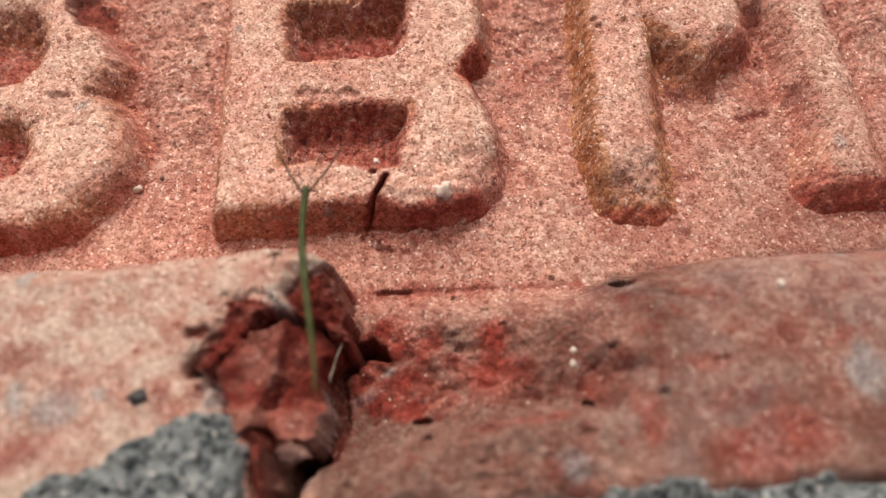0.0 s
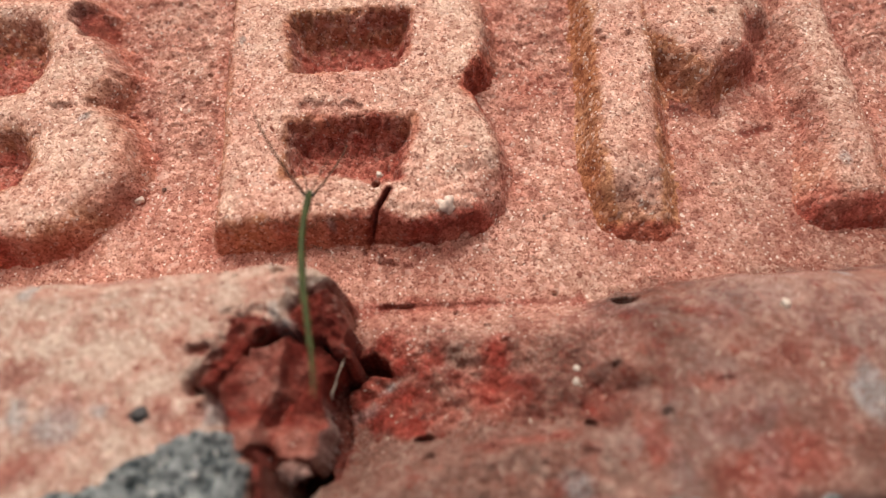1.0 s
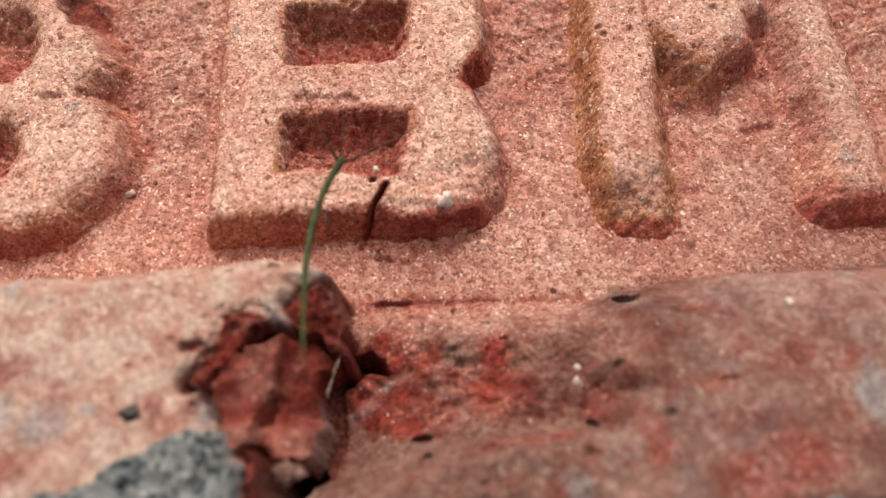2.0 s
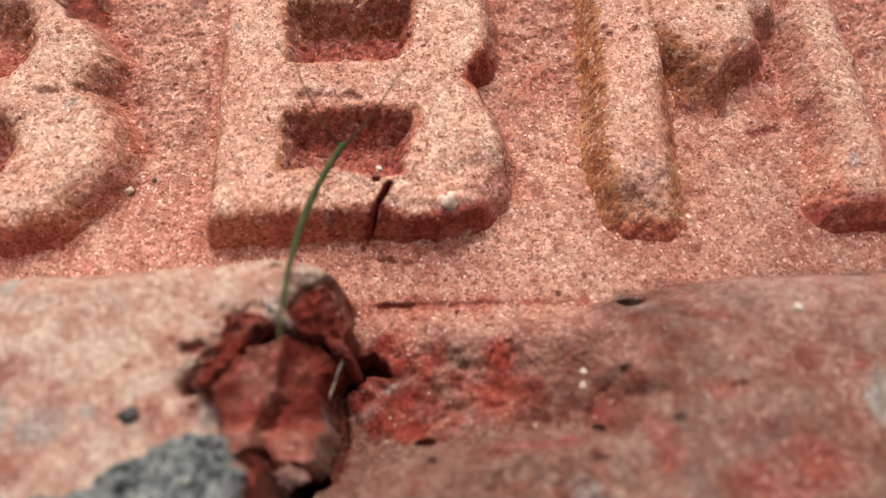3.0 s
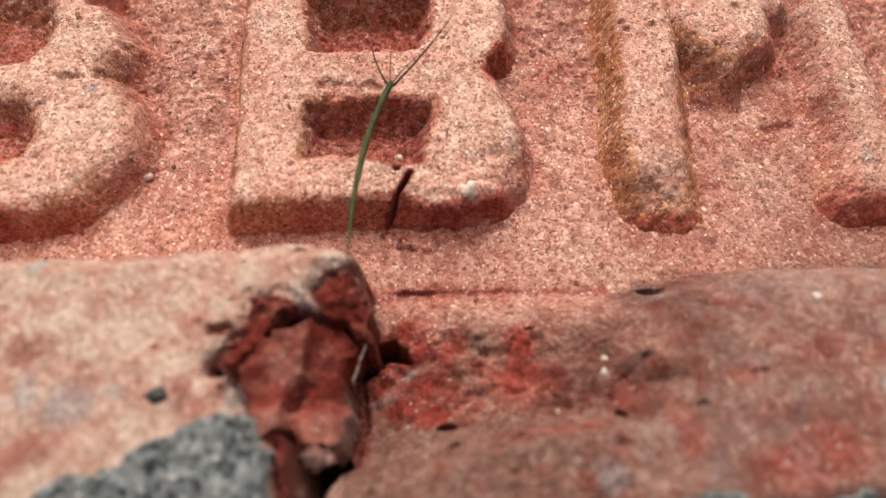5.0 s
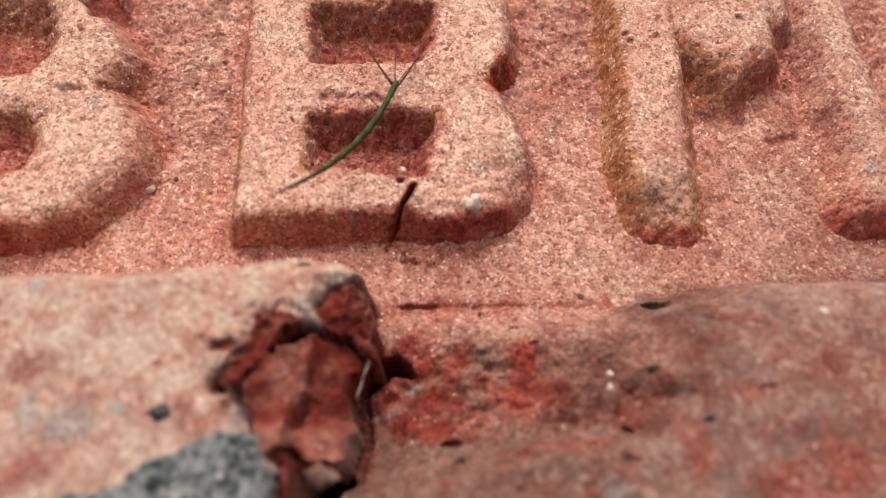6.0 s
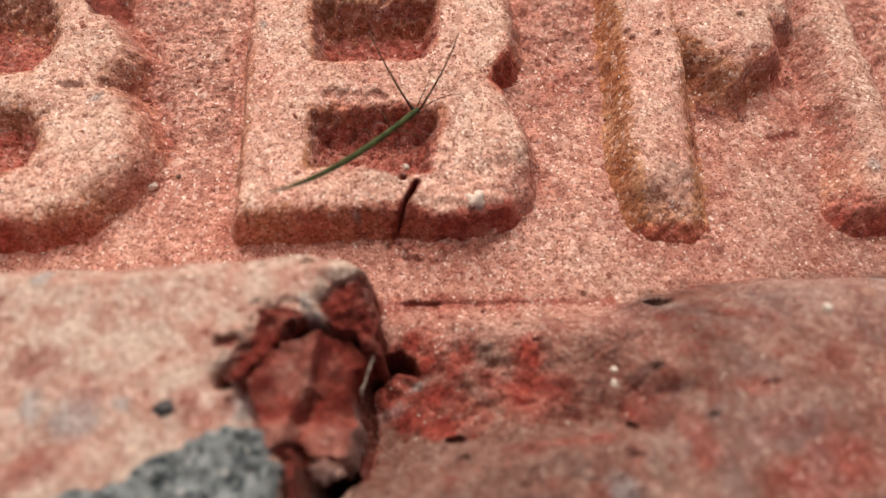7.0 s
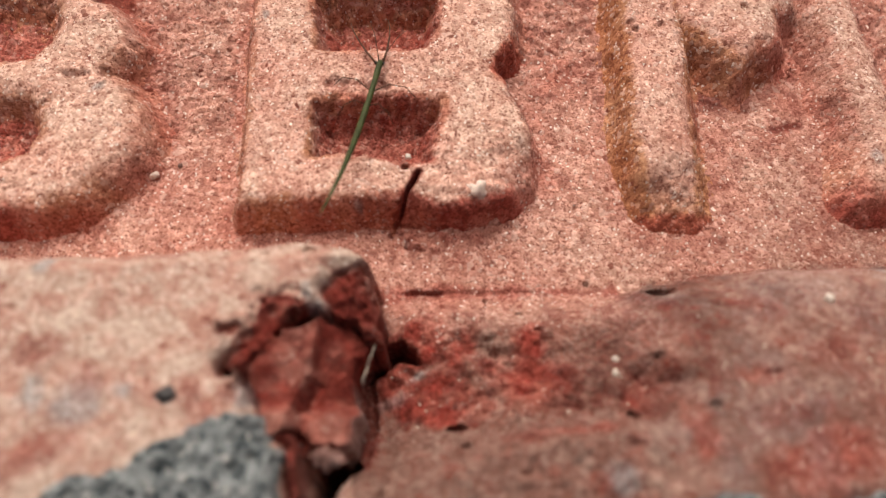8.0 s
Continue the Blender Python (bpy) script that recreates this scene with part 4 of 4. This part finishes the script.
def build_insect():
    insect = empty("stick_insect", "slender green stick insect nymph with thin brown legs", "stick insect")
    bit = LENGTH / SEGMENTS
    pieces = []
    for k, name in enumerate(NAMES):
        a, b = GIRTH[k], GIRTH[k + 1]
        spots = [0.35, 0.15, 0.0, -0.5 * bit, -0.88 * bit, -bit - 0.1, -bit - 0.25]
        radii = [0.35 * a, 0.8 * a, a, (a + b) / 2, b * 1.05, b * 0.9, b * 0.4]
        if k == 0:
            spots = [0.5, 0.38, 0.1, -0.5 * bit, -0.9 * bit, -bit, -bit - 0.2]
            radii = [0.1, 0.2, 0.26, 0.28, 0.23, 0.23, 0.16]
        piece = part(name, tube([(s, 0, 0) for s in spots], radii, 14), GREEN, insect)
        pieces.append(piece)
    for side in (1, -1):
        part("eye", lump(0.12, 0.1, 0.12, 9, 0.0, 2), FLINT, pieces[0], "tiny dark eye").location = (0.1 * MM, 0.33 * side * MM, 0.12 * MM)
        part("antenna", tube([(0.4, 0.15 * side, 0.1), (1.4, 0.5 * side, 0.5), (2.8, 1.0 * side, 0.7), (4.0, 1.6 * side, 0.6)], [0.05, 0.042, 0.035, 0.022], 6), LIMB, pieces[0], "thin brown antenna")
        for k, back, ahead, reach in ((1, -1.0, 0.9, 3.6), (2, -0.8, -0.8, 2.4)):
            part("leg", tube([(back, 0.25 * side, -0.1), (back + 0.4 * ahead, 0.4 * reach * side, 0.5), (back + 0.8 * ahead, 0.75 * reach * side, 0.1), (back + ahead, reach * side, -1.2)],
                             [0.06, 0.045, 0.04, 0.03], 6), LIMB, pieces[k], "thin brown leg")
    forelegs = []
    for side in (1, -1):
        forelegs.append(part("foreleg", tube([(0.0, 0.0, 0.0), (2.2, 0.12 * side, 0.12), (4.2, 0.05 * side, 0.1), (6.0, -0.15 * side, 0.0), (7.5, -0.5 * side, -0.2)],
                                             [0.11, 0.09, 0.075, 0.06, 0.04], 7), LIMB, insect, "long thin brown foreleg"))
    return insect, pieces, forelegs


INSECT, PIECES, FORELEGS = build_insect()


def bent(curve, hook, lift):
    """The pieces' poses along a body that bends by these degrees from head to tail."""
    made, p = [], Vector((0, 0, 0))
    for k in range(SEGMENTS):
        s = (k + 0.5) / SEGMENTS
        a = curve * s + hook * s * s
        made.append(pose(p.x, p.y, p.z, 0, lift * s, a))
        p = made[-1] @ Vector((-LENGTH / SEGMENTS * MM, 0, 0))
    return made


def motions():
    walk(INSECT, [
        (0.0, pose(-0.00954, -0.00298, 0.01000, 0, 5.9, 84.5)),
        (0.5, pose(-0.01002, -0.00189, 0.01000, 0, 3.2, 89.0)),
        (1.0, pose(-0.00951, -0.00204, 0.01000, 0, 7.0, 79.0)),
        (1.5, pose(-0.00817, -0.00210, 0.01000, 0, 7.3, 68.4)),
        (1.7, pose(-0.00725, -0.00109, 0.00980, 0, 7.8, 65.4)),
        (2.8, pose(-0.00689, 0.00193, 0.00920, 0, 3.0, 56.7)),
        (3.0, pose(-0.00731, 0.00201, 0.00909, 0, 6.0, 60.8)),
        (3.5, pose(-0.00585, 0.00105, 0.00880, 0, 5.8, 53.3)),
        (3.8, pose(-0.00507, 0.00232, 0.00790, 0, 6.9, 51.2)),
        (4.0, pose(-0.00508, 0.00202, 0.00750, 0, 6.1, 61.7)),
        (4.2, pose(-0.00541, 0.00193, 0.00742, 0, 5.7, 61.1)),
        (4.5, pose(-0.00596, 0.00561, 0.00730, 0, 6.1, 65.4)),
        (4.8, pose(-0.00525, 0.00815, 0.00700, 0, 4.9, 69.9)),
        (5.0, pose(-0.00547, 0.00814, 0.00690, 0, 3.9, 66.1)),
        (5.2, pose(-0.00590, 0.00909, 0.00680, 0, 4.6, 71.2)),
        (6.3, pose(-0.00523, 0.01085, 0.00480, 0, 5.5, 70.3)),
        (6.5, pose(-0.00530, 0.01070, 0.00480, 0, 5.1, 57.8)),
        (6.7, pose(-0.00477, 0.00960, 0.00480, 0, 4.6, 47.7)),
        (7.0, pose(-0.00399, 0.00796, 0.00480, 0, 10.8, 47.6)),
        (7.2, pose(-0.00506, 0.00820, 0.00480, 0, 14.8, 69.7)),
        (7.5, pose(-0.00616, 0.00968, 0.00480, 0, 11.2, 66.9)),
        (7.7, pose(-0.00745, 0.01088, 0.00480, 0, 6.0, 74.7)),
        (8.0, pose(-0.00710, 0.01188, 0.00480, 0, 5.5, 77.9)),
    ])
    bends = [(0.0, 47, -35, 25), (0.5, 26, -19, 23), (1.0, 64, -47, 24), (1.5, 54, -26, 24), (1.7, 77, -46, 22), (2.8, 45, -12, 14), (3.0, 45, -13, 19), (3.5, 38, -4, 18), (3.8, 79, -35, 17), (4.0, 77, -31, 20), (4.2, 76, -33, 19), (4.5, 47, -21, 16), (4.8, 23, -2, 14), (5.0, 37, -15, 13), (5.2, 6, 10, 14), (6.3, -48, 24, 39), (6.5, -69, 50, 44), (6.7, -64, 51, 36), (7.0, 14, -15, 31), (7.2, 19, -7, 19), (7.5, 21, -13, 18), (7.7, 5, -12, 20), (8.0, -0, -5, 17)]
    for k, piece in enumerate(PIECES):
        walk(piece, [(t, bent(*bend)[k]) for t, *bend in bends])
    walk(FORELEGS[0], [
        (0.0, pose(0, 0.00025, 0, 0, 10, 31)),
        (0.5, pose(0, 0.00025, 0, 0, -21, 45)),
        (1.0, pose(0, 0.00025, 0, 0, -32, 49)),
        (1.5, pose(0, 0.00025, 0, 0, 33, 32)),
        (1.7, pose(0, 0.00025, 0, 0, -20, 46)),
        (2.8, pose(0, 0.00025, 0, 0, -29, 65)),
        (3.0, pose(0, 0.00025, 0, 0, -21, 61)),
        (3.5, pose(0, 0.00025, 0, 0, -30, 72)),
        (3.8, pose(0, 0.00025, 0, 0, -29, 76)),
        (4.0, pose(0, 0.00025, 0, 0, -30, 57)),
        (4.2, pose(0, 0.00025, 0, 0, -32, 41)),
        (4.5, pose(0, 0.00025, 0, 0, -8, 45)),
        (4.8, pose(0, 0.00025, 0, 0, -19, 43)),
        (5.0, pose(0, 0.00025, 0, 0, 17, 38)),
        (5.2, pose(0, 0.00025, 0, 0, -0, 41)),
        (6.3, pose(0, 0.00025, 0, 0, 1, 48)),
        (6.5, pose(0, 0.00025, 0, 0, 8, 61)),
        (6.7, pose(0, 0.00025, 0, 0, 0, 75)),
        (7.0, pose(0, 0.00025, 0, 0, -27, 81)),
        (7.2, pose(0, 0.00025, 0, 0, -17, 39)),
        (7.5, pose(0, 0.00025, 0, 0, 5, 45)),
        (7.7, pose(0, 0.00025, 0, 0, 8, 34)),
        (8.0, pose(0, 0.00025, 0, 0, 12, 35)),
    ])
    walk(FORELEGS[1], [
        (0.0, pose(0, -0.00025, 0, 0, 21, -15)),
        (0.5, pose(0, -0.00025, 0, 0, 26, -15)),
        (1.0, pose(0, -0.00025, 0, 0, 17, -11)),
        (1.5, pose(0, -0.00025, 0, 0, 21, -16)),
        (1.7, pose(0, -0.00025, 0, 0, 6, -31)),
        (2.8, pose(0, -0.00025, 0, 0, 47, 17)),
        (3.0, pose(0, -0.00025, 0, 0, -26, -16)),
        (3.5, pose(0, -0.00025, 0, 0, 24, -16)),
        (3.8, pose(0, -0.00025, 0, 0, -31, -61)),
        (4.0, pose(0, -0.00025, 0, 0, 9, -45)),
        (4.2, pose(0, -0.00025, 0, 0, 25, -16)),
        (4.5, pose(0, -0.00025, 0, 0, -21, -16)),
        (4.8, pose(0, -0.00025, 0, 0, -29, -34)),
        (5.0, pose(0, -0.00025, 0, 0, -24, -25)),
        (5.2, pose(0, -0.00025, 0, 0, -15, -12)),
        (6.3, pose(0, -0.00025, 0, 0, 14, 3)),
        (6.5, pose(0, -0.00025, 0, 0, -1, 17)),
        (6.7, pose(0, -0.00025, 0, 0, 8, 27)),
        (7.0, pose(0, -0.00025, 0, 0, -36, 7)),
        (7.2, pose(0, -0.00025, 0, 0, -37, -42)),
        (7.5, pose(0, -0.00025, 0, 0, -33, -39)),
        (7.7, pose(0, -0.00025, 0, 0, 12, -8)),
        (8.0, pose(0, -0.00025, 0, 0, 11, 4)),
    ])


motions()
